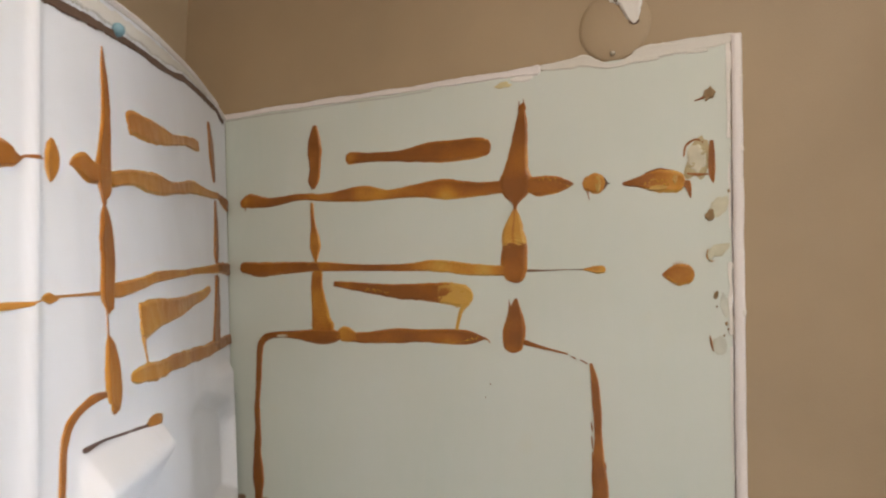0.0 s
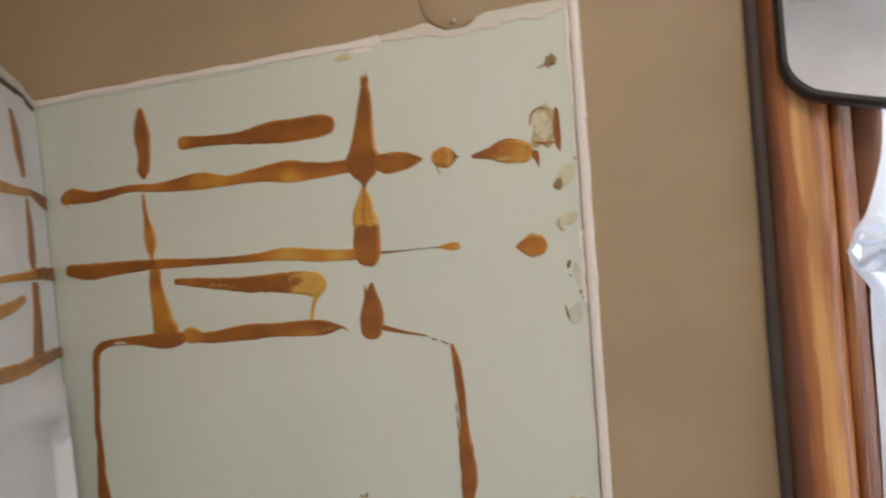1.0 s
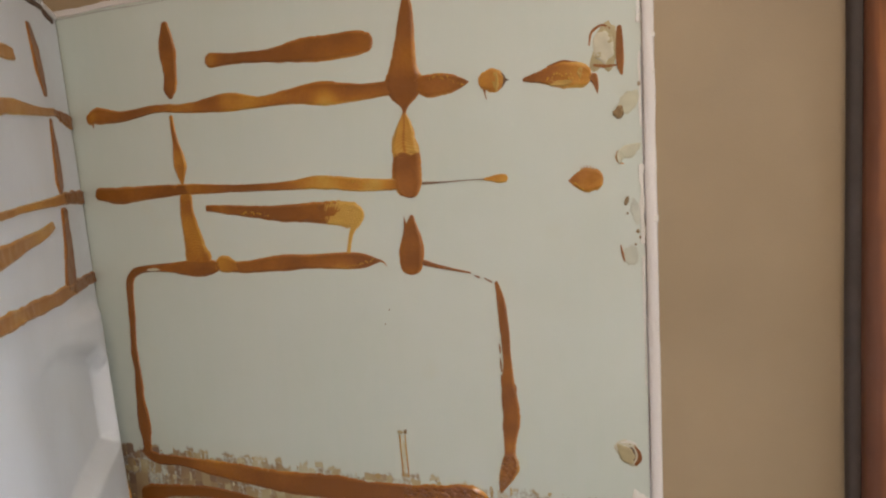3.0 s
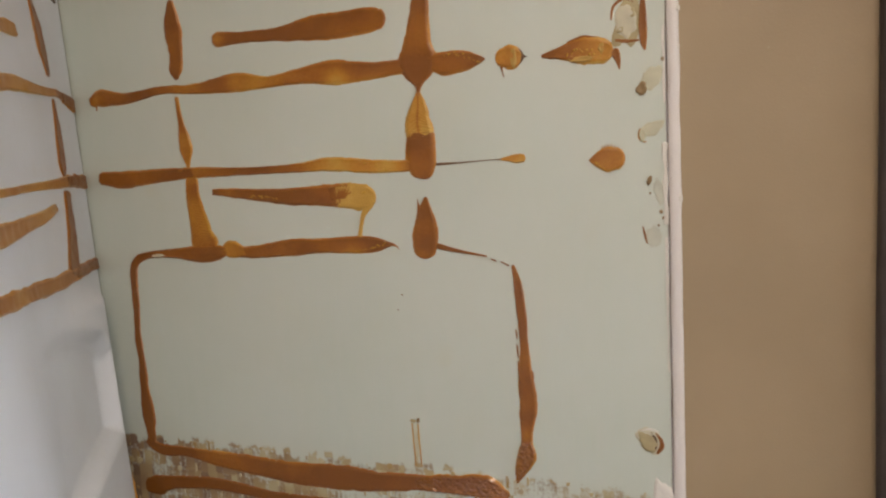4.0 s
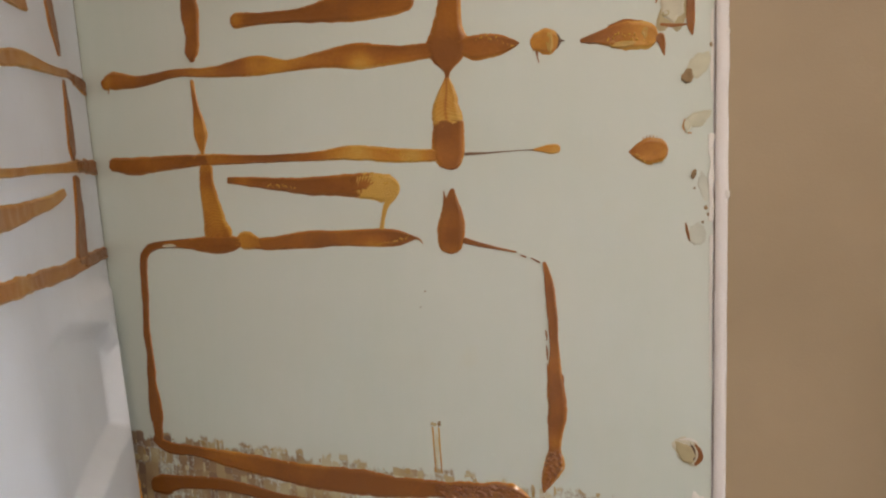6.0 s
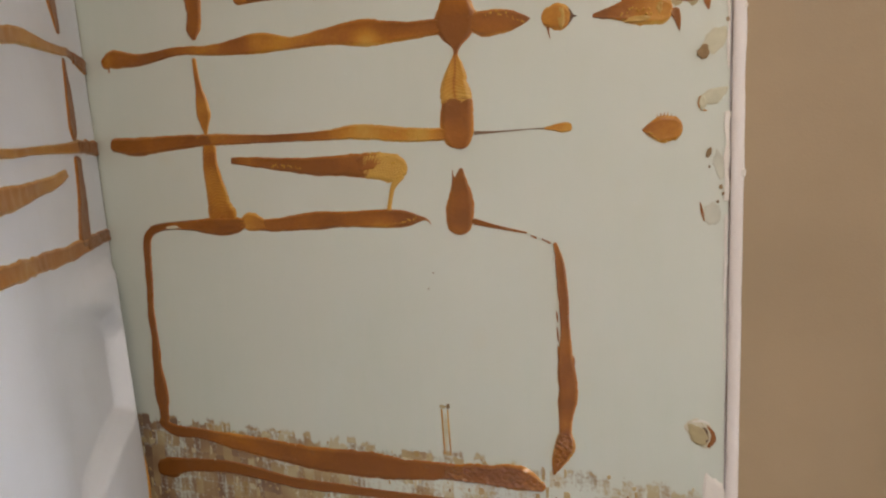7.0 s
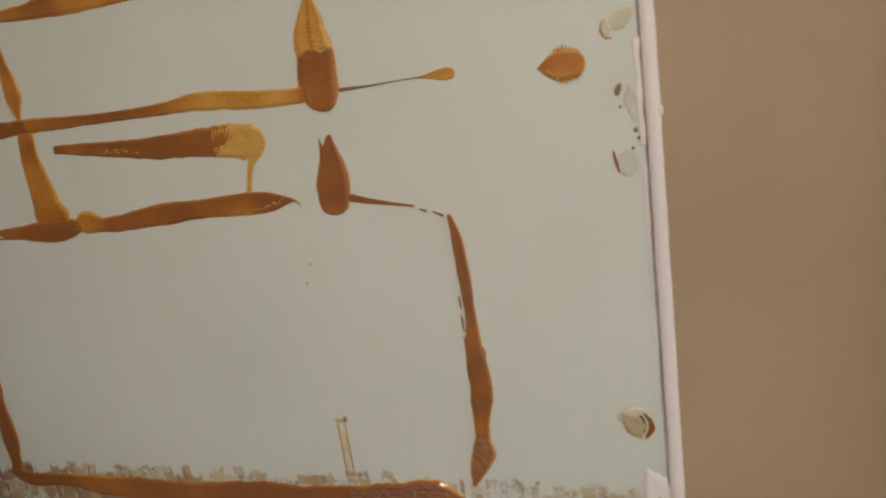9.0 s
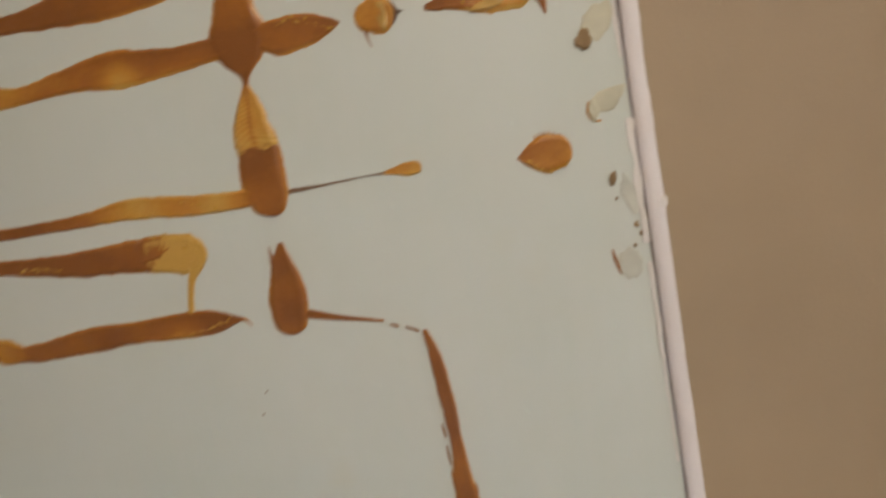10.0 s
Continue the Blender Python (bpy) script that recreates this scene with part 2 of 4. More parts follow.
# where a bead was squeezed thin: place along, height, reach, how much thinner
THIN_SPOTS = ((0.295, 1.559, 0.020, 0.40), (0.325, 1.552, 0.016, 0.25), (0.436, 1.546, 0.016, 0.33), (0.425, 1.452, 0.020, 0.30), (0.492, 1.444, 0.016, 0.35),
              (0.275, 1.427, 0.014, 0.30), (0.275, 1.608, 0.012, 0.30), (0.075, 1.553, 0.010, 0.30), (0.345, 1.355, 0.022, 0.20), (0.445, 1.352, 0.020, 0.35),
              (0.644, 1.188, 0.012, 0.25), (0.640, 1.152, 0.008, 0.30), (0.110, 1.145, 0.010, -0.20), (0.470, 1.420, 0.020, 0.20))


def thinning(u, v):
    return sum(k * math.exp(-((u - a) ** 2 + (v - b) ** 2) / (r * r)) for a, b, r, k in THIN_SPOTS if abs(u - a) < 3 * r and abs(v - b) < 3 * r)


FILM = {"k": 1.10, "d": 0.82, "m": 0.60, "o": 0.40, "r": 0.50, "a": 0.10}


def bead(place, points, kind, parent, seed, height=0.0022, ragged=0.10, material=None, name="adhesive_bead", label="", wrinkle=0.0, vary=1.0, grit=260.0):
    """A squeezed bead of adhesive on a surface. place(u, v, h) gives the spot h above the surface; points are (u, v, half width)."""
    rib = {"a": 0.40, "r": 0.34, "m": 0.08}.get(kind.lower(), 0.0)
    line = stations(points, 0.0009 if rib > 0.3 or wrinkle > 0.5 else 0.0018)
    n = len(line)
    across = 26 if wrinkle > 0.5 else 22 if rib > 0.3 else 14
    bm = bmesh.new()
    film = bm.verts.layers.float.new("film")
    rows = []
    caps = 4
    total = []
    for i, (u, v, w) in enumerate(line):
        a, b = line[max(i - 1, 0)], line[min(i + 1, n - 1)]
        du, dv = b[0] - a[0], b[1] - a[1]
        l = math.hypot(du, dv) or 1.0
        total.append((u, v, w, du / l, dv / l))
    blunt = 0.12 if kind.isupper() else 0.8
    kind = kind.lower()
    u, v, w, du, dv = total[0]
    head = [(u - du * w * blunt * math.cos(t), v - dv * w * blunt * math.cos(t), w * math.sin(t), du, dv) for t in (0.12, 0.5, 0.9, 1.25)]
    u, v, w, du, dv = total[-1]
    tail = [(u + du * w * blunt * math.cos(t), v + dv * w * blunt * math.cos(t), w * math.sin(t), du, dv) for t in (1.25, 0.9, 0.5, 0.12)]
    line = head + total + tail
    gone, last = 0.0, line[0]
    for i, (u, v, w, du, dv) in enumerate(line):
        gone += math.hypot(u - last[0], v - last[1])
        last = (u, v)
        row = []
        for j in range(across + 1):
            f = -1 + 2 * j / across
            side = 1 if f > 0 else -1
            rough = noise.noise((u * grit * 0.23 + seed * 3.1, v * 60, side * 2.0)) * 0.7 + noise.noise((u * grit, v * 260 + seed, side * 5.0)) * 0.6
            ww = w * (1 + ragged * rough) + ragged * 0.004 * rough * min(1.0, w / 0.006)
            ww = max(ww, 0.0004)
            uu, vv = u - dv * f * ww, v + du * f * ww
            e = 1 - abs(f)
            crest = min(1.0, e * 3.2) * (0.75 + 0.25 * math.exp(-((abs(f) - 0.72) / 0.16) ** 2))
            hgt = min(height, 0.30 * w + 0.0004) * crest * (1 + 0.35 * noise.noise((uu * 70, vv * 70, seed * 1.7)) + wrinkle * noise.noise((uu * 210, vv * 330, seed)))
            comb = rib * math.sin(gone * 1750 - 11 * abs(f) + 2.5 * noise.noise((uu * 50, vv * 50, seed)))
            vert = bm.verts.new(place(uu, vv, hgt * (1 + 0.6 * comb) if e > 0 else -0.0003))
            low = noise.noise((uu * (13 if vary == 1.0 else 6) + seed, vv * 34, 4.4))
            tone = FILM[kind] + vary * {"k": 0.30, "d": 0.34, "o": 0.28}.get(kind, 0.48) * low + 0.22 * comb + 0.08 * vary * noise.noise((uu * 300, vv * 300, seed))
            if place is on_board:
                tone -= thinning(uu, vv)
            if kind == "a" and abs(dv) > 0.9:
                tone += 0.40 * math.exp(-(f / 0.10) ** 2)
            vert[film] = max(0.0, min(1.0, min(tone, 0.14) if e < 0.12 else tone - 0.20 if e < 0.26 else tone))
            row.append(vert)
        rows.append(row)
    for a, b in zip(rows, rows[1:]):
        for j in range(across):
            bm.faces.new((a[j], a[j + 1], b[j + 1], b[j]))
    return part(name, bm, material or GLUE, parent, label)


def flake(place, u, v, ru, rv, seed, material, parent, name="torn_paper", height=0.0012, rag=0.3, lean=0.0, label=""):
    """A ragged scab or tear: an uneven patch with a worn rim."""
    bm = bmesh.new()
    n = 26
    rings = []
    for r, h in ((1.0, -0.0003), (0.94, 0.6), (0.7, 1.0), (0.35, 0.75)):
        ring = []
        for i in range(n):
            t = math.tau * i / n
            k = r * (1 + rag * (noise.noise((math.cos(t) * 1.6 + seed, math.sin(t) * 1.6, seed * 0.7)) + 0.5 * noise.noise((math.cos(t) * 6, math.sin(t) * 6 + seed, 2.0))))
            a, b = ru * k * math.cos(t), rv * k * math.sin(t)
            x, z = u + a + lean * b, v + b
            ring.append(bm.verts.new(place(x, z, h if h < 0 else height * h * (1 + 0.6 * noise.noise((x * 150, z * 150, seed))))))
        rings.append(ring)
    for a, b in zip(rings, rings[1:]):
        for i in range(n):
            bm.faces.new((a[i], a[(i + 1) % n], b[(i + 1) % n], b[i]))
    bm.faces.new(rings[-1])
    return part(name, bm, material, parent, label)


# ---- the room ----
W0, W1, BACK, TOP = -0.082, 2.3, -2.4, 2.4
WIN = (1.088, 1.62, 0.75, 1.95)
tagged(slab("floor", W0 - 0.1, W1 + 0.1, BACK - 0.1, 0.15, -0.1, 0.0, FLOOR_GREY), "grey vinyl bathroom floor", "floor", kind="structure")
tagged(slab("ceiling", W0 - 0.1, W1 + 0.1, BACK - 0.1, 0.15, TOP, TOP + 0.1, CEILING_WHITE), "plain white painted ceiling", "ceiling", kind="structure")
tagged(slab("wall_long", W0 - 0.1, W0, BACK, 0.1, 0.0, TOP, TAN), "tan painted wall behind the loosened shower panel", "wall", kind="structure")
tagged(slab("wall_back", W0 - 0.1, W1 + 0.1, BACK - 0.1, BACK, 0.0, TOP, PALE_WALL), "pale painted wall", "wall", kind="structure")
# unseen side wall, its opening made up to let the fill light in
bm = bmesh.new()
for y0, y1, z0, z1 in ((BACK, -1.3, 0.0, TOP), (-0.2, 0.1, 0.0, TOP), (-1.3, -0.2, 0.0, 0.85), (-1.3, -0.2, 2.05, TOP)):
    block(bm, W1, W1 + 0.1, y0, y1, z0, z1)
tagged(mesh_object("wall_side", bm, PALE_WALL, smooth=False), "pale painted wall with an unseen opening added for the side fill light", "wall", kind="structure")
bm = bmesh.new()
for x0, x1, z0, z1 in ((W0, WIN[0], 0.0, TOP), (WIN[1], W1, 0.0, TOP), (WIN[0], WIN[1], 0.0, WIN[2]), (WIN[0], WIN[1], WIN[3], TOP)):
    block(bm, x0, x1, 0.003, 0.10, z0, z1)
tagged(mesh_object("wall_end", bm, TAN, smooth=False), "tan painted wall round the stripped board and the window", "wall", kind="structure")


# ---- stripped board with its dried adhesive ----
def on_board(u, v, h):
    return Vector((u, -h, v))


board = tagged(slab("wall_board", -0.078, 0.789, 0.0, 0.0028, 0.42, 1.694, BOARD), "pale green wet-room wall board stripped bare, streaked with brown dried adhesive", "wall board")


def glint_domes(place, points, parent, seed, tone=0.0):
    """Rows of tiny glossy amber domes added along a bead to imitate its glints."""
    rng = random.Random(seed)
    bm = bmesh.new()
    film = bm.verts.layers.float.new("film")
    for u, v, w in stations(points, 0.0016 if tone else 0.0028):
        u, v = u + rng.uniform(-0.7, 0.7) * w, v + rng.uniform(-0.7, 0.7) * w
        r = rng.uniform(0.0005, 0.00115)
        rings = [[bm.verts.new(place(u + r * c * math.cos(math.tau * k / 7), v + r * 1.2 * c * math.sin(math.tau * k / 7), (0.0032 if w > 0.004 else 0.0019) + r * h)) for k in range(7)] for c, h in ((1.0, -0.4), (0.85, 0.5), (0.4, 0.95))]
        for p, q in zip(rings, rings[1:]):
            for k in range(7):
                bm.faces.new((p[k], p[(k + 1) % 7], q[(k + 1) % 7], q[k]))
        bm.faces.new(rings[-1])
        for ring in rings:
            for vert in ring:
                vert[film] = tone
    ob = part("glue_glints", bm, WET_GLUE, parent, "tiny amber domes standing in for glints on the adhesive")
    ob["kind"] = "stuff"
    return ob


def board_bead(seed, kind, *pts):
    """One bead on the board: kind of film, then stations of place along, height, half width. s: domes for glints, w:
    wet and wrinkled, g: a thread.
    """
    if kind == "s":
        return glint_domes(on_board, pts, board, seed - 1, 0.75 if pts[0][1] < 1.2 else 0.0)
    if kind == "g":
        return bead(on_board, pts, "d", board, seed, 0.0012, 0.25, THREAD_GLUE)
    wet = kind == "w"
    return bead(on_board, pts, "d" if wet else kind, board, seed, 0.0034 if wet else 0.0014 if kind == "r" else 0.0022, 0.10, WET_GLUE if wet else GLUE, wrinkle=0.55 if wet else 0.1)


board_bead(1, "d", (0.208, 1.659, 0.0055), (0.208, 1.64, 0.0121), (0.209, 1.622, 0.0145), (0.211, 1.597, 0.0105), (0.209, 1.578, 0.011), (0.209, 1.57, 0.0045))
board_bead(2, "d", (0.275, 1.608, 0.0096), (0.315, 1.606, 0.007), (0.362, 1.604, 0.0086), (0.408, 1.605, 0.0146), (0.443, 1.604, 0.0151), (0.477, 1.605, 0.0146), (0.491, 1.604, 0.0115))
board_bead(3, "m", (0.069, 1.552, 0.0083), (0.084, 1.555, 0.0115), (0.125, 1.551, 0.0076), (0.182, 1.556, 0.0056), (0.236, 1.553, 0.0065), (0.297, 1.555, 0.012), (0.345, 1.551, 0.0071), (0.391, 1.554, 0.01), (0.435, 1.553, 0.0145), (0.477, 1.55, 0.01), (0.512, 1.551, 0.0086), (0.522, 1.551, 0.006), (0.53, 1.551, 0.003))
board_bead(4, "d", (0.543, 1.655, 0.002), (0.542, 1.63, 0.0086), (0.539, 1.601, 0.0123), (0.536, 1.573, 0.0182), (0.535, 1.555, 0.0246), (0.535, 1.54, 0.017), (0.535, 1.528, 0.004), (0.534, 1.518, 0.0025))
board_bead(5, "A", (0.534, 1.522, 0.0025), (0.534, 1.508, 0.01), (0.532, 1.49, 0.0165), (0.534, 1.476, 0.0171))
board_bead(6, "D", (0.534, 1.477, 0.017), (0.534, 1.451, 0.0185), (0.535, 1.441, 0.0171), (0.536, 1.432, 0.011), (0.536, 1.429, 0.0045))
board_bead(7, "d", (0.545, 1.552, 0.004), (0.555, 1.551, 0.0105), (0.571, 1.549, 0.0135), (0.59, 1.549, 0.011), (0.604, 1.549, 0.005), (0.61, 1.549, 0.0015))
board_bead(8, "m", (0.63, 1.548, 0.01), (0.635, 1.548, 0.013), (0.64, 1.547, 0.013))
board_bead(9, "m", (0.673, 1.545, 0.0015), (0.69, 1.546, 0.007), (0.709, 1.546, 0.0135), (0.722, 1.545, 0.014), (0.731, 1.543, 0.0125))
board_bead(10, "o", (0.207, 1.544, 0.003), (0.208, 1.530, 0.0036), (0.211, 1.512, 0.0045), (0.2138, 1.494, 0.0092), (0.2155, 1.480, 0.0108), (0.2165, 1.468, 0.006), (0.2172, 1.457, 0.0016))
board_bead(303, "d", (0.074, 1.451, 0.0091), (0.107, 1.447, 0.012), (0.15, 1.449, 0.0100), (0.19, 1.4505, 0.0085), (0.23, 1.451, 0.006))
board_bead(11, "m", (0.205, 1.4505, 0.007), (0.225, 1.451, 0.0075), (0.3, 1.449, 0.005), (0.375, 1.449, 0.0055), (0.42, 1.451, 0.0085), (0.471, 1.446, 0.008), (0.519, 1.444, 0.0065))
board_bead(12, "g", (0.553, 1.444, 0.002), (0.577, 1.444, 0.001), (0.608, 1.445, 0.0005), (0.627, 1.445, 0.001))
board_bead(13, "o", (0.625, 1.445, 0.0015), (0.632, 1.445, 0.003), (0.641, 1.445, 0.005), (0.647, 1.445, 0.0045))
board_bead(14, "m", (0.716, 1.439, 0.0015), (0.722, 1.439, 0.007), (0.732, 1.439, 0.0125), (0.741, 1.439, 0.0115))
board_bead(15, "r", (0.221, 1.44, 0.0105), (0.221, 1.419, 0.0115), (0.227, 1.39, 0.0156), (0.231, 1.37, 0.0197), (0.234, 1.362, 0.0219))
board_bead(16, "D", (0.252, 1.426, 0.004), (0.286, 1.423, 0.0062), (0.326, 1.419, 0.0081), (0.365, 1.416, 0.0105), (0.403, 1.416, 0.0125), (0.431, 1.415, 0.014))
board_bead(17, "A", (0.428, 1.414, 0.014), (0.443, 1.414, 0.0151), (0.455, 1.412, 0.0163), (0.465, 1.411, 0.0151), (0.47, 1.411, 0.012), (0.475, 1.411, 0.0075), (0.477, 1.411, 0.0025))
board_bead(18, "a", (0.467, 1.403, 0.0063), (0.459, 1.39, 0.003), (0.454, 1.368, 0.003))
board_bead(19, "m", (0.123, 1.347, 0.0025), (0.179, 1.35, 0.006), (0.215, 1.349, 0.0105), (0.236, 1.349, 0.0115), (0.256, 1.351, 0.0092), (0.264, 1.352, 0.006))
board_bead(301, "o", (0.262, 1.353, 0.006), (0.268, 1.354, 0.0105), (0.277, 1.354, 0.0115), (0.288, 1.352, 0.0085), (0.295, 1.351, 0.005))
board_bead(302, "d", (0.289, 1.351, 0.007), (0.31, 1.351, 0.0082), (0.35, 1.355, 0.0100), (0.372, 1.3565, 0.0106), (0.395, 1.357, 0.009), (0.425, 1.358, 0.0095), (0.45, 1.358, 0.0108), (0.472, 1.358, 0.009), (0.495, 1.358, 0.0015))
# brown bead beside the corner; kind k puts its shade into the film tone
board_bead(20, "k", (0.192, 1.352, 0.005), (0.142, 1.348, 0.005), (0.121, 1.341, 0.0064), (0.1135, 1.325, 0.0064), (0.113, 1.279, 0.0058), (0.112, 1.252, 0.0052), (0.112, 1.234, 0.0060), (0.115, 1.205, 0.0060), (0.115, 1.186, 0.0078), (0.1155, 1.170, 0.0072), (0.117, 1.150, 0.0108), (0.119, 1.130, 0.0116), (0.1205, 1.114, 0.0085), (0.122, 1.096, 0.0072))
board_bead(21, "d", (0.117, 1.096, 0.0067), (0.139, 1.087, 0.0083), (0.182, 1.087, 0.0073), (0.235, 1.083, 0.0115), (0.296, 1.08, 0.0139), (0.353, 1.077, 0.0153), (0.416, 1.079, 0.0168), (0.461, 1.08, 0.0132), (0.505, 1.084, 0.0106), (0.533, 1.085, 0.0101))
board_bead(22, "w", (0.515, 1.084, 0.0081), (0.539, 1.086, 0.0116), (0.56, 1.087, 0.012), (0.593, 1.089, 0.0148), (0.615, 1.083, 0.0068))
board_bead(23, "k", (0.113, 1.034, 0.012), (0.127, 1.036, 0.0155), (0.149, 1.042, 0.01), (0.214, 1.049, 0.0087), (0.267, 1.047, 0.0078), (0.318, 1.043, 0.0072), (0.382, 1.045, 0.0062), (0.444, 1.047, 0.0056), (0.531, 1.05, 0.0056))
board_bead(24, "d", (0.537, 1.407, 0.003), (0.536, 1.395, 0.0085), (0.535, 1.373, 0.016), (0.534, 1.358, 0.0155), (0.534, 1.353, 0.0145))
board_bead(25, "d", (0.55, 1.355, 0.0036), (0.572, 1.35, 0.0021), (0.604, 1.344, 0.0011))
board_bead(26, "d", (0.609, 1.341, 0.0007), (0.614, 1.339, 0.0011))
board_bead(27, "d", (0.62, 1.338, 0.0007), (0.628, 1.334, 0.0011))
board_bead(28, "d", (0.633, 1.333, 0.0022), (0.637, 1.315, 0.0046), (0.64, 1.285, 0.0056), (0.642, 1.249, 0.005), (0.642, 1.218, 0.0081), (0.644, 1.188, 0.0105), (0.642, 1.162, 0.008), (0.641, 1.147, 0.0065), (0.641, 1.137, 0.0076))
board_bead(29, "w", (0.641, 1.145, 0.0055), (0.641, 1.131, 0.0105), (0.635, 1.115, 0.0082), (0.629, 1.099, 0.0021))
board_bead(30, "s", (0.465, 1.45, 0.0025), (0.474, 1.448, 0.0032), (0.484, 1.444, 0.0032), (0.493, 1.441, 0.0021))
board_bead(31, "s", (0.307, 1.417, 0.0016), (0.321, 1.418, 0.002), (0.347, 1.414, 0.0016))
board_bead(32, "s", (0.45, 1.351, 0.001), (0.467, 1.354, 0.0016), (0.479, 1.357, 0.0016), (0.486, 1.36, 0.0011))
board_bead(33, "s", (0.568, 1.557, 0.0015), (0.578, 1.558, 0.0021), (0.593, 1.553, 0.0021), (0.605, 1.546, 0.0011))
board_bead(34, "s", (0.696, 1.542, 0.0018), (0.706, 1.548, 0.0035), (0.721, 1.544, 0.0046), (0.735, 1.537, 0.0025))
board_bead(35, "s", (0.722, 1.436, 0.0007), (0.727, 1.431, 0.0016), (0.736, 1.427, 0.0015), (0.746, 1.43, 0.0016))
board_bead(36, "s", (0.433, 1.427, 0.0021), (0.447, 1.428, 0.002), (0.457, 1.424, 0.0028), (0.463, 1.416, 0.0025))
board_bead(37, "s", (0.519, 1.087, 0.0065), (0.546, 1.088, 0.0085), (0.574, 1.09, 0.0086), (0.593, 1.09, 0.0093), (0.61, 1.087, 0.0054))
board_bead(38, "s", (0.519, 1.089, 0.004), (0.554, 1.093, 0.0045), (0.594, 1.097, 0.0035))
board_bead(39, "s", (0.641, 1.14, 0.004), (0.639, 1.125, 0.006), (0.632, 1.108, 0.0036))
bead(on_board, [(0.494, 1.358, 0.002), (0.499, 1.356, 0.001), (0.502, 1.352, 0.0005)], "d", board, 61)
bead(on_board, [(0.074, 1.548, 0.002), (0.073, 1.540, 0.0008)], "d", board, 62)
bead(on_board, [(0.7425, 1.541, 0.0045), (0.745, 1.534, 0.003), (0.7465, 1.525, 0.0008)], "d", board, 63)
for k, (u, z0, z1) in enumerate(((0.6335, 1.266, 1.256), (0.6340, 1.250, 1.236), (0.6345, 1.232, 1.212), (0.6500, 1.222, 1.214))):
    bead(on_board, [(u, z0, 0.0006), (u + 0.0006, (z0 + z1) / 2, 0.0011), (u + 0.001, z1, 0.0006)], "d", board, 64 + k, 0.001)
# dark ribs that reach into the thin amber film
rng = random.Random(44)
for k in range(9):
    u = 0.5195 + 0.0036 * k
    bead(on_board, [(u, 1.472, 0.0022), (u + 0.0004, 1.4765, 0.0016), (u + 0.1 * (0.534 - u), 1.480 + rng.uniform(0.002, 0.009), 0.0005)], "d", board, 200 + k, 0.0040)
for k in range(8):
    u = 0.408 + 0.0052 * k
    bead(on_board, [(u, 1.4125 - 0.0004 * k, 0.0006), (u + 0.0006, 1.4090 - 0.0004 * k, 0.0012), (u + 0.0012, 1.4050 - 0.0003 * k, 0.0016)], "a", board, 212 + k, 0.0030)
bead(on_board, [(0.425, 1.418, 0.0105), (0.436, 1.4195, 0.0088), (0.446, 1.421, 0.0055), (0.453, 1.4225, 0.0010)], "d", board, 222, 0.0026, 0.3)
for k in range(11):
    z = 1.585 + 0.0058 * k
    bead(on_board, [(0.5445 + 0.00012 * k, z, 0.0007), (0.5480 - 0.00008 * k, z + 0.0012, 0.0011), (0.5508 - 0.00045 * k, z + 0.0018, 0.0007)], "a", board, 260 + k, 0.0030)
# the round daub: pale film, a torn dark edge with a spike, a hanging hair
flake(on_board, 0.6415, 1.5470, 0.0042, 0.0105, 61, AMBER_FILM, board, "adhesive_film", 0.0024, 0.35, label="thin amber film of adhesive")
bead(on_board, [(0.6462, 1.554, 0.0022), (0.6485, 1.548, 0.0042), (0.6470, 1.541, 0.0020)], "d", board, 230, 0.0030, 0.2, DIRT)
bead(on_board, [(0.648, 1.5475, 0.0030), (0.652, 1.547, 0.0016), (0.6555, 1.5465, 0.0005)], "d", board, 231, 0.0026, 0.1, DIRT)
bead(on_board, [(0.6285, 1.539, 0.0016), (0.629, 1.534, 0.0008), (0.6305, 1.5285, 0.0004)], "d", board, 232, 0.001)
# the leaf-shaped daub: dark tail, pale patches where the film pulled off
bead(on_board, [(0.672, 1.545, 0.0022), (0.679, 1.5455, 0.0042), (0.688, 1.546, 0.0052), (0.695, 1.546, 0.0022)], "d", board, 233, 0.0032, 0.2)
for k, (u, v, ru, rv) in enumerate(((0.712, 1.5375, 0.012, 0.0030), (0.7300, 1.546, 0.0028, 0.0060), (0.700, 1.5395, 0.0040, 0.0022))):
    flake(on_board, u, v, ru, rv, 63 + 2.3 * k, AMBER_FILM, board, "adhesive_film", 0.0024, 0.45, label="thin amber film of adhesive")
bead(on_board, [(0.697, 1.5555, 0.0010), (0.712, 1.5590, 0.0016), (0.727, 1.5565, 0.0010)], "d", board, 236, 0.0034, 0.3)
# fine pulled teeth on the rim of the drop-shaped daub
for k in range(7):
    u = 0.7275 + 0.0030 * k
    z = 1.4505 - 0.00042 * (k - 2) ** 2
    bead(on_board, [(u, z - 0.003, 0.0010), (u + 0.0004, z + 0.0005, 0.0008), (u + 0.0008, z + 0.0032, 0.0003)], "o", board, 240 + k, 0.0022)
flake(on_board, 0.7590, 1.5755, 0.0032, 0.0045, 71, SCUFF, board, "torn_paper", 0.0016, 0.4)
flake(on_board, 0.7480, 1.5615, 0.0038, 0.0030, 73, SCUFF, board, "torn_paper", 0.0016, 0.4)
# thin split points on the tops of two beads
for k, (u, v) in enumerate(((0.529, 1.402), (0.540, 1.655), (0.546, 1.657))):
    bead(on_board, [(u, v - 0.008, 0.003), (u - 0.001, v, 0.0012), (u - 0.0015, v + 0.005, 0.0004)], "d", board, 70 + k)
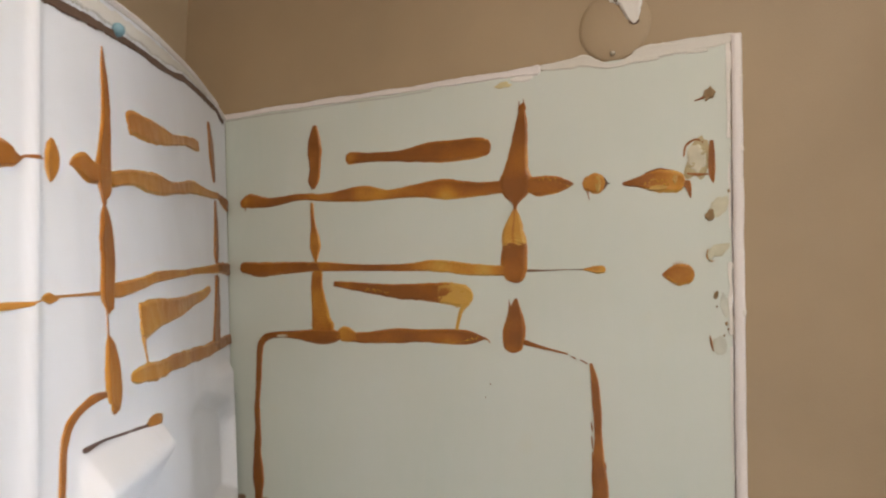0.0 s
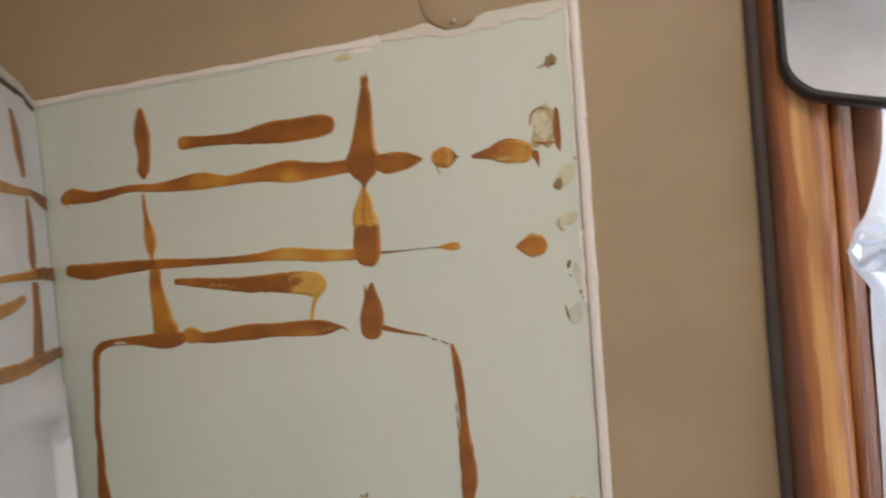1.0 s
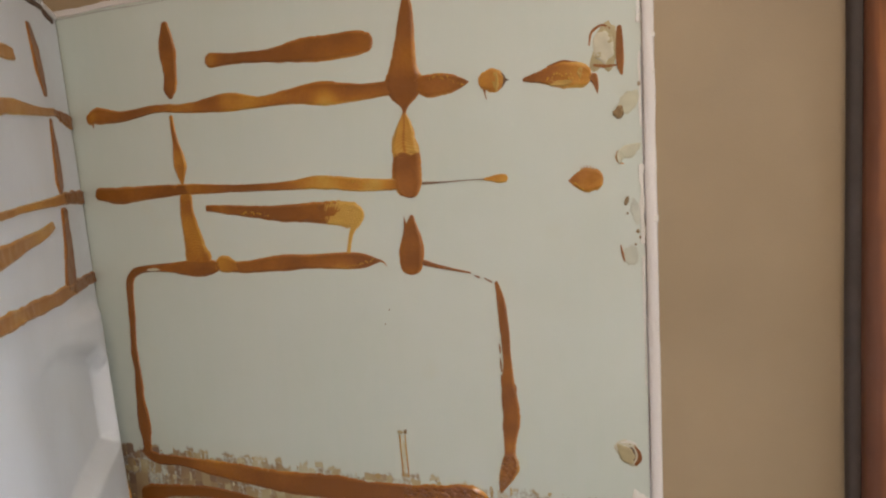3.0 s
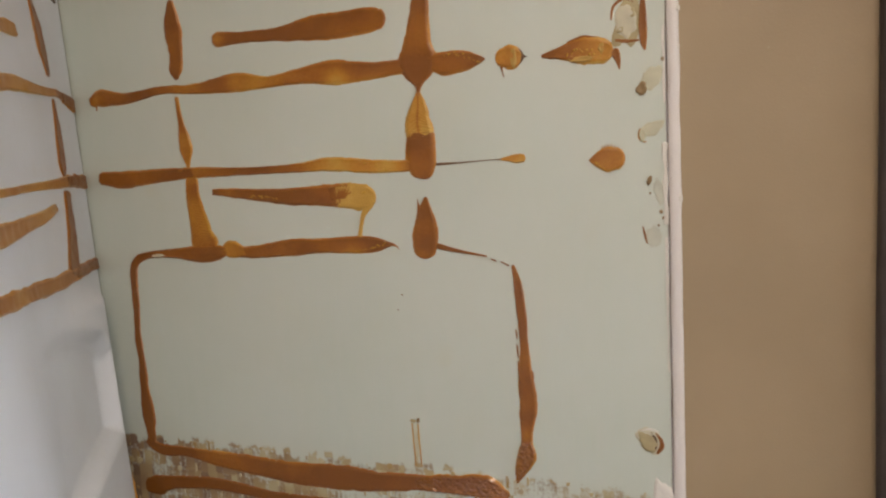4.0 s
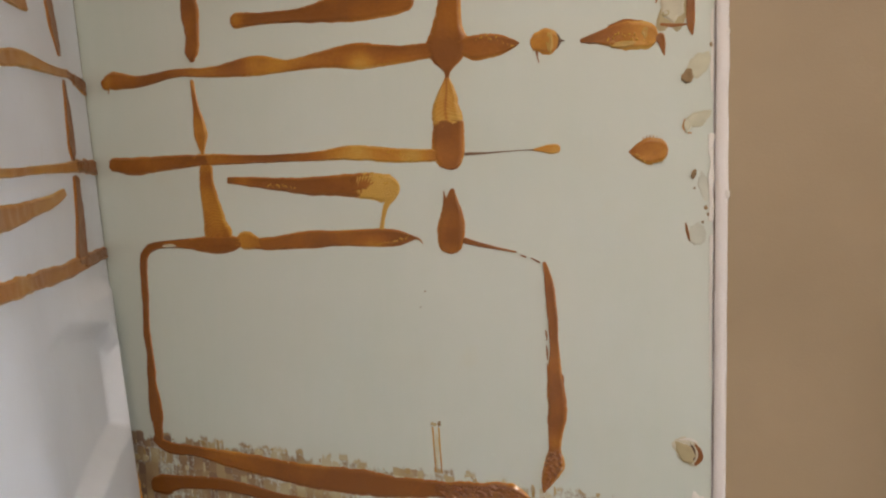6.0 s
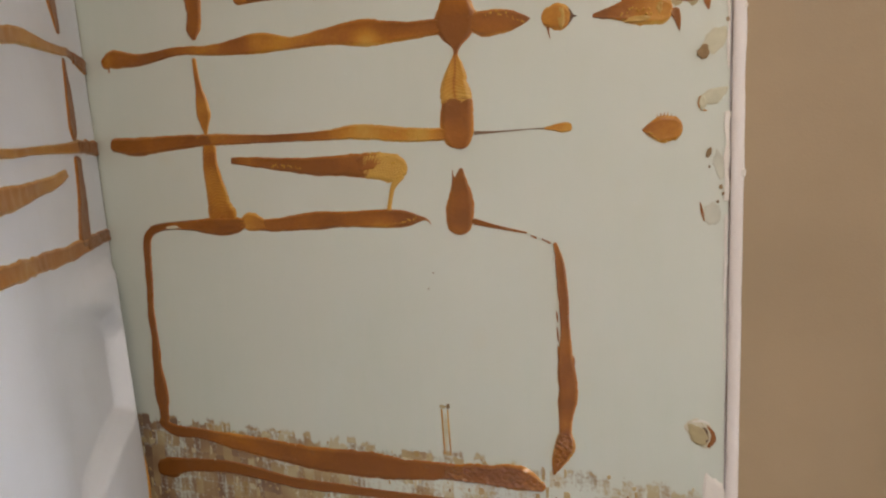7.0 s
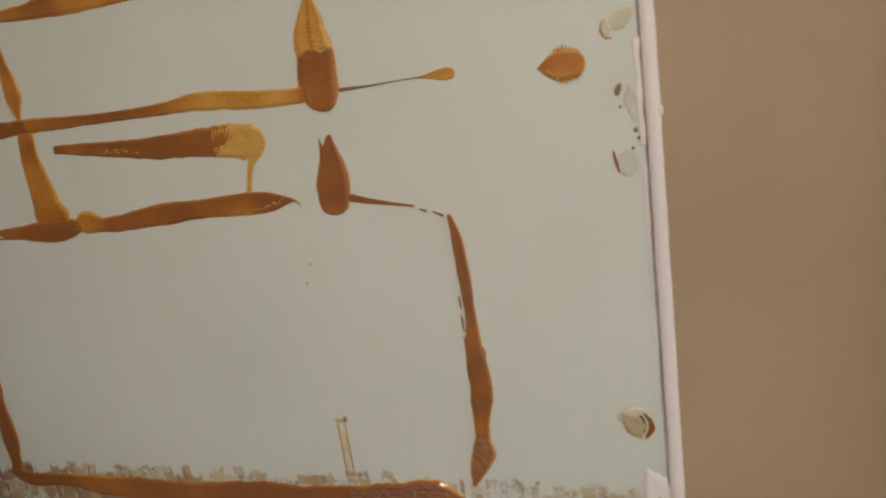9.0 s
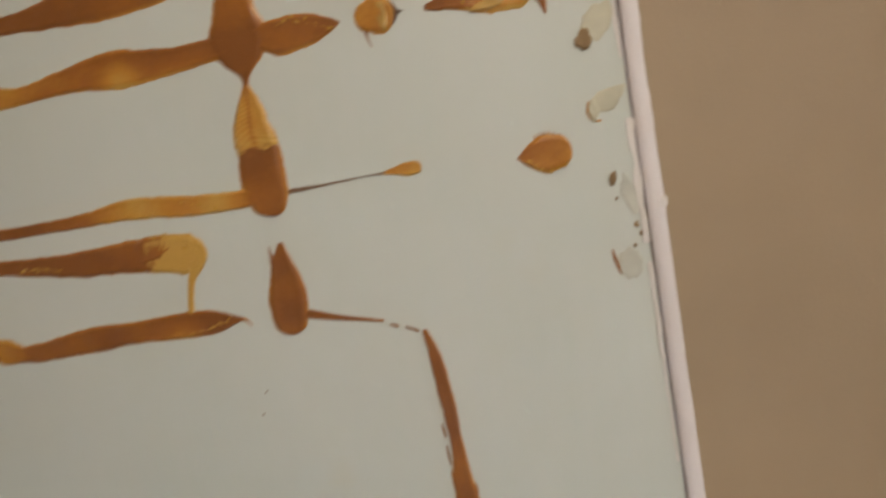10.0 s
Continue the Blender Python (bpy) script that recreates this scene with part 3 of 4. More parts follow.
# paler outline of a removed fixing
for du in (-0.0035, 0.0035):
    bead(on_board, [(0.511 + du, 1.153, 0.0009), (0.512 + du, 1.13, 0.0009), (0.5135 + du, 1.104, 0.0009)], "a", board, 80 + int(du * 1000), 0.001, label="thin yellow adhesive line")
flake(on_board, 0.5085, 1.1565, 0.0040, 0.0018, 84, SCUFF, board, "torn_paper", 0.0012, 0.5)
flake(on_board, 0.5150, 1.1575, 0.0020, 0.0030, 85, GOUGE, board, "gouge", 0.0014, 0.5)
flake(on_board, 0.512, 1.129, 0.0022, 0.022, 3, PALE_PAPER, board, height=0.0004)

# tears, gouges and pale patches along the board's free edge
flake(on_board, 0.7665, 1.640, 0.0055, 0.008, 11, GOUGE, board, "gouge", 0.002, 0.5, 0.3)
bead(on_board, [(0.752, 1.634, 0.0008), (0.759, 1.636, 0.0012), (0.766, 1.640, 0.003)], "m", board, 90)
flake(on_board, 0.7540, 1.567, 0.0140, 0.022, 12, SCUFF, board, "torn_paper", 0.0006, 0.35, 0.1, "torn pale paper with a brown rim")
flake(on_board, 0.7535, 1.5690, 0.0105, 0.0165, 13, TORN, board, "torn_paper", 0.0012, 0.22)
bead(on_board, [(0.7690, 1.586, 0.0026), (0.7688, 1.568, 0.0040), (0.7692, 1.550, 0.0036), (0.7705, 1.541, 0.0012)], "d", board, 91, 0.004)
bead(on_board, [(0.744, 1.552, 0.0015), (0.755, 1.550, 0.0018), (0.765, 1.550, 0.001)], "m", board, 92, 0.003)
bead(on_board, [(0.7395, 1.572, 0.0008), (0.742, 1.584, 0.0014), (0.752, 1.590, 0.0014), (0.760, 1.586, 0.001)], "m", board, 93, 0.003)
flake(on_board, 0.775, 1.513, 0.010, 0.012, 14, PALE_PAPER, board, "torn_paper", 0.0003, 0.35, 0.3)
flake(on_board, 0.7665, 1.504, 0.0055, 0.0065, 15, GOUGE, board, "gouge", 0.0022, 0.35)
flake(on_board, 0.776, 1.466, 0.0105, 0.0075, 16, PALE_PAPER, board, "torn_paper", 0.0003, 0.35, 0.6)
flake(on_board, 0.7665, 1.4605, 0.0035, 0.0065, 17, PALE_PAPER, board, "torn_paper", 0.0015, 0.3)
bead(on_board, [(0.7645, 1.466, 0.0008), (0.7635, 1.460, 0.0014), (0.766, 1.4545, 0.0011), (0.770, 1.4535, 0.0006)], "m", board, 94)
flake(on_board, 0.7722, 1.4165, 0.0022, 0.0048, 18, GOUGE, board, "gouge", 0.0015, 0.3, 0.2)
flake(on_board, 0.7815, 1.406, 0.006, 0.012, 19, FAINT, board, "torn_paper", 0.0002, 0.5, -0.2)
for u, v, r in ((0.7825, 1.386, 0.0016), (0.7845, 1.380, 0.0012), (0.7728, 1.404, 0.001), (0.503, 1.301, 0.0009), (0.497, 1.284, 0.0008), (0.7862, 1.53, 0.0016), (0.78, 1.373, 0.0011)):
    flake(on_board, u, v, r, r * 1.3, u * 90, GOUGE, board, "gouge", 0.0008, 0.4)
bead(on_board, [(0.7655, 1.372, 0.0006), (0.767, 1.364, 0.0013), (0.769, 1.356, 0.0006)], "m", board, 95, 0.001)
flake(on_board, 0.775, 1.362, 0.008, 0.011, 20, FAINT, board, "torn_paper", 0.0002, 0.4)
flake(on_board, 0.7680, 1.157, 0.0125, 0.0125, 21, TORN, board, "torn_paper", 0.0006, 0.35, -0.3, "torn cream paper layers with brown stripes")
flake(on_board, 0.7660, 1.156, 0.0090, 0.0095, 25, SCUFF, board, "torn_paper", 0.0012, 0.35, -0.3)
bead(on_board, [(0.7690, 1.1665, 0.0010), (0.7730, 1.1600, 0.0016), (0.7735, 1.1520, 0.0018), (0.7705, 1.1465, 0.0012)], "d", board, 96, 0.0026, 0.3, DIRT)
bead(on_board, [(0.7735, 1.1660, 0.0010), (0.7785, 1.1590, 0.0022), (0.7790, 1.1520, 0.0026), (0.7750, 1.1460, 0.0016)], "d", board, 97, 0.0030, 0.3)
bead(on_board, [(0.7610, 1.1680, 0.0008), (0.7690, 1.1695, 0.0012), (0.7760, 1.1675, 0.0006)], "o", board, 98, 0.0016, 0.3, PLASTER, "torn_paper")
flake(on_board, 0.515, 1.683, 0.013, 0.0045, 22, YELLOWED, board, "glue_stain", 0.0004, 0.4, label="faint yellow glue stain")
flake(on_board, 0.543, 1.6885, 0.016, 0.0045, 23, PLASTER, board, "torn_paper", 0.0008, 0.4)

# scabs of old tile adhesive along the board's foot, in the grid of the lost tiles
rng = random.Random(5)
verts, faces = [], []


def scab(cu, cv, hw, hh, h, m=11):
    base = len(verts)
    corners = []
    for i in range(m):
        t = math.tau * (i + rng.uniform(-0.25, 0.25)) / m
        r = min(1 / max(abs(math.cos(t)), abs(math.sin(t))), 1.3) * rng.uniform(0.70, 1.1)
        corners.append((cu + hw * r * math.cos(t), cv + hh * r * math.sin(t)))
    verts.extend([(x, 0.0003, z) for x, z in corners] + [(cu + (x - cu) * 0.9, -h, cv + (z - cv) * 0.9) for x, z in corners])
    faces.extend([(base + i, base + (i + 1) % m, base + m + (i + 1) % m, base + m + i) for i in range(m)] + [tuple(base + m + i for i in range(m))])


pitch = 0.0112
for row in range(14):
    for col in range(64):
        u, v = 0.072 + col * pitch, 1.099 - row * pitch
        edge = 1.103 + 0.007 * noise.noise((u * 26, 3.0, 0.5))
        if v > edge:
            continue
        body = 0.10 + 0.45 * noise.noise((u * 16, v * 16, 8.0))
        if rng.random() < body:
            wide, tall = rng.choice(((0.35, 0.4), (0.6, 0.3), (0.22, 0.8), (0.45, 0.45), (0.18, 0.6)))
            scab(u + rng.uniform(-0.003, 0.003), v + rng.uniform(-0.003, 0.003), pitch * wide * rng.uniform(0.7, 1.1), pitch * tall * rng.uniform(0.7, 1.1), rng.uniform(0.0004, 0.0009))
        if rng.random() < 0.45:
            scab(u + rng.uniform(-0.006, 0.006), v + rng.uniform(-0.006, 0.005), rng.uniform(0.0006, 0.0022), rng.uniform(0.0008, 0.003), rng.uniform(0.0007, 0.0013), 7)
me = bpy.data.meshes.new("tile_adhesive_residue")
me.from_pydata(verts, [], faces)
me.materials.append(RESIDUE)
scabs = new("tile_adhesive_residue", me)
scabs.parent = board
tagged(scabs, "crusty ochre scabs of old tile adhesive", kind="stuff")

# thin film left in the grid of the tile backs, thinning out to bare paper
verts, faces, cover, tones = [], [], [], []
cell, cols, rows_n = 0.0016, 450, 98
for row in range(rows_n + 1):
    for col in range(cols + 1):
        u, v = 0.062 + col * cell, 1.116 - row * cell
        wu = u + 0.0030 * noise.noise((u * 60, v * 60, 2.0))
        wv = v + 0.0030 * noise.noise((u * 60, v * 60, 6.0))
        cu, cv = math.floor(wu / 0.0118), math.floor(wv / 0.019)
        own = noise.cell((cu + 0.5, cv + 0.5, 0.5))
        du, dv = abs(wu / 0.0118 - cu - 0.5), abs(wv / 0.019 - cv - 0.5)
        groove = ramp(0.40, 0.49, max(du, dv))
        streak = noise.noise((u * 190, v * 34, 3.0)) + 0.6 * noise.noise((u * 420, v * 300, 9.0))
        amount = 0.56 + 0.60 * noise.noise((u * 17, v * 21, 1.0)) + 0.26 * own + 0.30 * streak - 0.20 * groove + 0.30 * ramp(0.40, 0.08, u) - 0.20 * ramp(0.45, 0.70, u)
        brink = 1.100 + 0.008 * noise.cell((cu + 0.5, 7.5, 0.5)) + 0.005 * noise.noise((u * 120, 2.0, 0.0))
        amount *= ramp(brink + 0.003, brink - 0.002, v)
        verts.append((u, -0.00025, v))
        cover.append(max(0.0, min(0.92, amount)))
        # browner film towards the left corner, with some corner shade in its tone
        tones.append(0.5 + 0.34 * own + 0.45 * noise.noise((u * 30, v * 36, 5.0)) - 0.30 * ramp(0.30, 0.08, u) + 0.15 * ramp(0.45, 0.7, u))
for row in range(rows_n):
    for col in range(cols):
        k = row * (cols + 1) + col
        ids = (k, k + 1, k + cols + 2, k + cols + 1)
        if max(cover[i] for i in ids) > 0.02:
            faces.append(ids)
me = bpy.data.meshes.new("tile_adhesive_film")
me.from_pydata(verts, [], faces)
me.attributes.new("cover", "FLOAT", "POINT").data.foreach_set("value", cover)
me.attributes.new("tone", "FLOAT", "POINT").data.foreach_set("value", tones)
me.materials.append(FILM_STAIN)
film_left = new("tile_adhesive_film", me)
film_left.parent = board
tagged(film_left, "thin olive film of old tile adhesive", kind="stuff")

# caulk and trim round the board
bm = bmesh.new()
rings = []
for j in range(321):
    z = 0.42 + 1.2835 * j / 320
    w0 = 0.0006 * noise.noise((z * 22, 1.0, 0.0)) + 0.0003 * noise.noise((z * 130, 2.0, 0.0))
    w1 = 0.0008 * noise.noise((z * 26, 5.0, 0.0)) + 0.0004 * noise.noise((z * 150, 7.0, 0.0))
    lift = 0.0005 * noise.noise((z * 40, 9.0, 0.0))
    rings.append([Vector(c) for c in ((0.7902 + w0, 0.003, z), (0.7904 + w0, -0.0012, z), (0.7912 + w0, -0.0020 - lift, z), (0.7955, -0.0024 - lift, z), (0.7998 + w1, -0.0019 - lift, z), (0.8008 + w1, -0.0010, z), (0.8011 + w1, 0.003, z))])
rows_ = loft(bm, rings)
bm.faces.new(rows_[-1])
trim = tagged(mesh_object("trim", bm, CAULK), "white caulked edge strip beside the stripped board", "trim", kind="structure")
rng = random.Random(21)
bead(on_board, [(0.7892 + rng.uniform(-0.0003, 0.0003), 0.45 + 0.031 * i, rng.uniform(0.0004, 0.0010)) for i in range(37)], "o", trim, 108, 0.0006, 0.3, GAP, "gap", "dark gap along the strip")
rng = random.Random(9)
for k, (z0, z1, w) in enumerate(((1.375, 1.45, 0.0032), (1.49, 1.56, 0.0018), (1.23, 1.30, 0.0012), (1.30, 1.36, 0.0022), (1.59, 1.695, 0.0036))):
    pts = [(0.7872 + 0.0004 * math.sin(i * 2.1 + k), z0 + (z1 - z0) * i / 6, w * rng.uniform(0.5, 1.0)) for i in range(7)]
    bead(on_board, pts, "o", trim, 110 + k, 0.0012, 0.2, PLASTER, "caulk_smear")
for z, r in ((1.398, 0.0022), (1.575, 0.0018), (1.54, 0.0012), (1.655, 0.0012)):
    flake(lambda u, v, h: Vector((u, -0.0016 - h, v)), 0.8008, z, r, r * 1.6, z * 17, PLASTER, trim, "caulk_smear", 0.001, 0.3)
flake(on_board, 0.7815, 1.088, 0.0115, 0.034, 31, PLASTER, trim, "caulk_smear", 0.001, 0.25, -0.12)
rng = random.Random(3)
pts = [(-0.075 + 0.0375 * i, 1.6965 + rng.uniform(-0.001, 0.001) + (0.002 if i > 19 else 0.0), rng.uniform(0.0036, 0.0052) + (0.0018 if i > 16 else 0.0)) for i in range(24)]
top_caulk = bead(on_board, [q for q in pts if q[0] < 0.60], "o", None, 120, 0.0022, 0.22, CAULK, "trim")
bead(on_board, [(0.57, 1.698, 0.004), (0.60, 1.6975, 0.0065), (0.622, 1.699, 0.0075), (0.638, 1.693, 0.0055), (0.652, 1.6885, 0.0035), (0.668, 1.6885, 0.0035), (0.682, 1.692, 0.006), (0.693, 1.696, 0.0095), (0.708, 1.6975, 0.0095), (0.735, 1.6975, 0.0078), (0.765, 1.6985, 0.0078), (0.79, 1.700, 0.006)], "o", top_caulk, 122, 0.0011, 0.16, OLD_CAULK, "caulk")
tagged(top_caulk, "ragged white caulk line along the board's top", "trim", kind="structure")
pts = [(-0.07 + 0.04 * i, 1.6895 + 0.0006 * math.sin(i * 1.7), rng.uniform(0.0004, 0.0009)) for i in range(13)]
bead(on_board, pts, "o", top_caulk, 121, 0.0003, 0.3, CRACK, "crack", "fine dark crack under the caulk")
for u, z, ru, rz, sd in ((0.745, 1.7048, 0.020, 0.0022, 4), (0.70, 1.690, 0.014, 0.0035, 8), (0.755, 1.6905, 0.012, 0.0025, 9)):
    flake(on_board, u, z, ru, rz, sd * 3.3, OLD_CAULK, top_caulk, "plaster_tear", 0.0010, 0.4)

# painted-over round cover plate with torn plaster on it
plate = empty("cover_plate", label="round cover plate painted tan, with torn white plaster", category="cover plate")
bm = bmesh.new()
prof = ((0.0435, 0.0031), (0.0432, 0.0025), (0.0415, 0.0014), (0.0380, 0.0004), (0.020, -0.0006), (0.0, -0.0006))
rings = [[bm.verts.new((0.660 + r * math.cos(math.tau * i / 64), y, 1.7375 + r * math.sin(math.tau * i / 64))) for i in range(64)] for r, y in prof[:-1]]
for a, b in zip(rings, rings[1:]):
    for i in range(64):
        bm.faces.new((a[i], a[(i + 1) % 64], b[(i + 1) % 64], b[i]))
bm.faces.new(rings[-1])
part("disc", bm, TAN, plate)
bm = bmesh.new()
bmesh.ops.create_uvsphere(bm, u_segments=14, v_segments=8, radius=0.0032, matrix=Matrix.Translation((0.6595, -0.003, 1.7025)) @ Matrix.Diagonal((1, 0.5, 0.8, 1)))
part("screw", bm, STEEL, plate, "small dull steel screw")


def on_plate(u, v, h):
    return Vector((u, -0.0007 - h, v))


bead(on_plate, [(0.662, 1.795, 0.010), (0.672, 1.777, 0.0145), (0.680, 1.760, 0.0135), (0.684, 1.745, 0.0085), (0.685, 1.738, 0.004)], "o", plate, 131, 0.009, 0.3, PLASTER, "plaster_lump", "torn white plaster lump")
bead(on_plate, [(0.679, 1.7375, 0.0012), (0.685, 1.7355, 0.0018), (0.690, 1.7375, 0.0010)], "d", plate, 133, 0.004, 0.3, DIRT, "hole_scar")
bead(on_plate, [(0.648, 1.782, 0.003), (0.655, 1.772, 0.0042), (0.662, 1.766, 0.0035)], "o", plate, 132, 0.006, 0.4, PLASTER, "plaster_lump", "torn white plaster lump")
flake(on_plate, 0.664, 1.768, 0.004, 0.004, 41, GOUGE, plate, "hole_scar", 0.004, 0.4)

# ---- peeled shower panel, adhesive side out ----
PLAN = ((0.02, 0.0163, 0.0064), (0.08, 0.0466, -0.0398), (0.16, 0.0648, -0.0654), (0.25, 0.1771, -0.2218), (0.4, 0.2773, -0.3521), (0.55, 0.361, -0.4813), (0.72, 0.4356, -0.634), (0.9, 0.5146, -0.7957))
LEAN = ((0.03, 0.079, 0.001), (0.2, 0.130, -0.021), (0.6, 0.319, -0.058), (0.9, 0.319, -0.058))


def smooth_step(a, b, x):
    f = max(0.0, min(1.0, (x - a) / (b - a)))
    return f * f * (3 - 2 * f)


def plan(s):
    """Where the panel's sheet runs, seen from above, in a smooth sweep out of the corner."""
    i = max(k for k in range(len(PLAN) - 1) if k == 0 or PLAN[k][0] <= s)
    q = [PLAN[max(0, min(len(PLAN) - 1, i + j))] for j in (-1, 0, 1, 2)]
    f = (s - q[1][0]) / (q[2][0] - q[1][0])
    return glide(*(p[1] for p in q), f), glide(*(p[2] for p in q), f)


def lean(s):
    for (a, xa, ya), (b, xb, yb) in zip(LEAN, LEAN[1:]):
        if s <= b or b == LEAN[-1][0]:
            f = max(0.0, (s - a) / (b - a))
            return xa + f * (xb - xa), ya + f * (yb - ya)


def panel_top(s):
    return 1.702 - 0.155 * max(0.0, s - 0.22) - 0.010 * ramp(0.12, 0.03, s)


def panel_relief(s, z):
    """Moulded shapes of the panel's back: a corner pocket with sloping walls, a wedge-shaped dish, a crease."""
    if s < 0.165:
        top = 1.243 + 0.022 * ramp(0.147, 0.165, s)
    else:
        top = 1.265 + 0.026 * ramp(0.165, 0.225, s)
    inside = ramp(0.132, 0.152, s) * smooth_step(top, top - 0.024, z) * ramp(1.126, 1.140, z)
    fade = 1 - smooth_step(0.15, 0.235, s) if z > 1.2 else 1 - ramp(0.22, 0.34, s)
    out = 0.012 * ramp(1.312, 1.296, z) * ramp(0.036, 0.075, s) * (1 - inside) * fade - 0.010 * inside * (1 - smooth_step(0.16, 0.36, s))
    lower = 1.297
    wedge = 0.75 * max(0.0, 1.317 - max(z, lower)) * (1 - ramp(lower, lower - 0.022, z))
    out += wedge * ramp(0.472, 0.490, s) * (1 - ramp(0.612, 0.620, s))
    out += 0.004 * math.exp(-((s - 0.639 + 0.13 * (z - 1.484)) / 0.0055) ** 2)
    return out


def on_panel(s, z, h):
    x, y = plan(s)
    x2, y2 = plan(s + 0.02)
    x1, y1 = plan(s - 0.02)
    l = math.hypot(x2 - x1, y2 - y1)
    nx, ny = -(y2 - y1) / l, (x2 - x1) / l
    d = h + panel_relief(s, z)
    down = 1.7 - max(z, 1.0)
    lx, ly = lean(s)
    return Vector((x + down * lx + nx * d, y + down * ly + ny * d, z))


def sheet_at(f, g):
    """Place on the sheet; its free edge draws back below the pocket."""
    s = 0.034 + 0.78 * f
    z = 0.03 + (panel_top(s) - 0.034) * g
    return s + 0.045 * ramp(1.085, 1.0, z) * (1 - f), z


panel = empty("shower_panel", label="white moulded plastic shower panel, its back streaked with brown adhesive", category="shower panel")
bm = bmesh.new()
ns, nz = 220, 400
sheet_rows = []
for side in (0.0, -0.0035):
    sheet_rows.append([[bm.verts.new(on_panel(*sheet_at(i / ns, j / nz), side)) for i in range(ns + 1)] for j in range(nz + 1)])
for rows in sheet_rows:
    for j in range(nz):
        for i in range(ns):
            bm.faces.new((rows[j][i], rows[j][i + 1], rows[j + 1][i + 1], rows[j + 1][i]))
f, b = sheet_rows
for i in range(ns):
    bm.faces.new((f[nz][i], f[nz][i + 1], b[nz][i + 1], b[nz][i]))
    bm.faces.new((f[0][i], f[0][i + 1], b[0][i + 1], b[0][i]))
for j in range(nz):
    bm.faces.new((f[j][0], f[j + 1][0], b[j + 1][0], b[j][0]))
    bm.faces.new((f[j][ns], f[j + 1][ns], b[j + 1][ns], b[j][ns]))
part("sheet", bm, PLASTIC, panel)

# rolled lip along the panel's top, and caulk left on it
bm = bmesh.new()
rings = []
for i in range(121):
    s = 0.034 + 0.78 * i / 120
    c = panel_top(s)
    ring = []
    for k in range(13):
        t = math.tau * k / 12
        r = 0.0046 * (1 + 0.12 * noise.noise((s * 40, k % 12, 2.0)))
        ring.append(on_panel(s, c + r * math.sin(t), -0.001 + 0.8 * r * math.cos(t)))
    rings.append(ring)
loft(bm, rings)
part("lip", bm, CAULK, panel, "rolled white top lip")
rng = random.Random(14)
pts = [(0.05 + 0.042 * i, panel_top(0.05 + 0.042 * i) - 0.010 - 0.021 * ramp(0.14, 0.34, 0.05 + 0.042 * i) + rng.uniform(-0.0008, 0.0008), rng.uniform(0.0034, 0.0048) + 0.0012 * (i > 11)) for i in range(18)]
bead(on_panel, pts, "d", panel, 140, 0.0016, 0.3, DIRT, "caulk_line", "dark dirty caulk line under the lip")
pts = [(0.19 + 0.04 * i, panel_top(0.19 + 0.04 * i) - 0.006 - 0.010 * ramp(0.19, 0.36, 0.19 + 0.04 * i), rng.uniform(0.0025, 0.0035) + 0.005 * ramp(0.19, 0.36, 0.19 + 0.04 * i)) for i in range(13)]
bead(on_panel, pts, "o", panel, 141, 0.0022, 0.35, OLD_CAULK, "caulk", "ragged cream caulk above the dirty line")
for s, z, r in ((0.60, 1.622, 0.006), (0.57, 1.630, 0.004), (0.64, 1.616, 0.008), (0.68, 1.610, 0.007)):
    flake(on_panel, s, z, r * 1.8, r, s * 31, PLASTER, panel, "caulk_smear", 0.003, 0.4)
bm = bmesh.new()
o = on_panel(0.502, 1.632, 0.003)
bmesh.ops.create_uvsphere(bm, u_segments=20, v_segments=12, radius=0.0060, matrix=Matrix.Translation(o) @ Matrix.Diagonal((1, 1, 1, 1)))
part("plug", bm, BLUE, panel, "round blue plastic plug")

def panel_bead(seed, kind, *pts, ragged=0.10, material=None, height=0.0024, wrinkle=0.0):
    """One bead on the panel's back: kind of film, then stations of place along, height, half width."""
    return bead(on_panel, pts, kind, panel, seed, height, ragged, material or PANEL_GLUE, vary=0.45, grit=60.0, wrinkle=wrinkle)


panel_bead(150, "m", (0.532, 1.604, 0.0013), (0.534, 1.585, 0.0042), (0.535, 1.563, 0.0063), (0.54, 1.535, 0.0072), (0.547, 1.51, 0.0102), (0.55, 1.496, 0.0141), (0.552, 1.486, 0.0123), (0.554, 1.477, 0.0049), (0.553, 1.474, 0.0031))
panel_bead(151, "m", (0.554, 1.471, 0.0024), (0.555, 1.462, 0.008), (0.556, 1.447, 0.0115), (0.559, 1.427, 0.0113), (0.564, 1.408, 0.011), (0.565, 1.401, 0.0082), (0.566, 1.398, 0.0033))
panel_bead(152, "m", (0.567, 1.398, 0.0013), (0.569, 1.382, 0.0013))
panel_bead(153, "m", (0.569, 1.381, 0.0016), (0.568, 1.375, 0.0068), (0.567, 1.36, 0.0119), (0.568, 1.346, 0.0128), (0.57, 1.338, 0.0089), (0.571, 1.336, 0.0044))
panel_bead(154, "m", (0.6, 1.493, 0.0007), (0.593, 1.495, 0.0054), (0.579, 1.495, 0.0113), (0.568, 1.494, 0.009), (0.55, 1.496, 0.0067))
panel_bead(155, "o", (0.536, 1.494, 0.0064), (0.497, 1.503, 0.0069), (0.451, 1.507, 0.0101), (0.409, 1.512, 0.0114), (0.349, 1.519, 0.0071), (0.271, 1.533, 0.008), (0.231, 1.543, 0.009), (0.199, 1.548, 0.006), (0.156, 1.556, 0.0051))
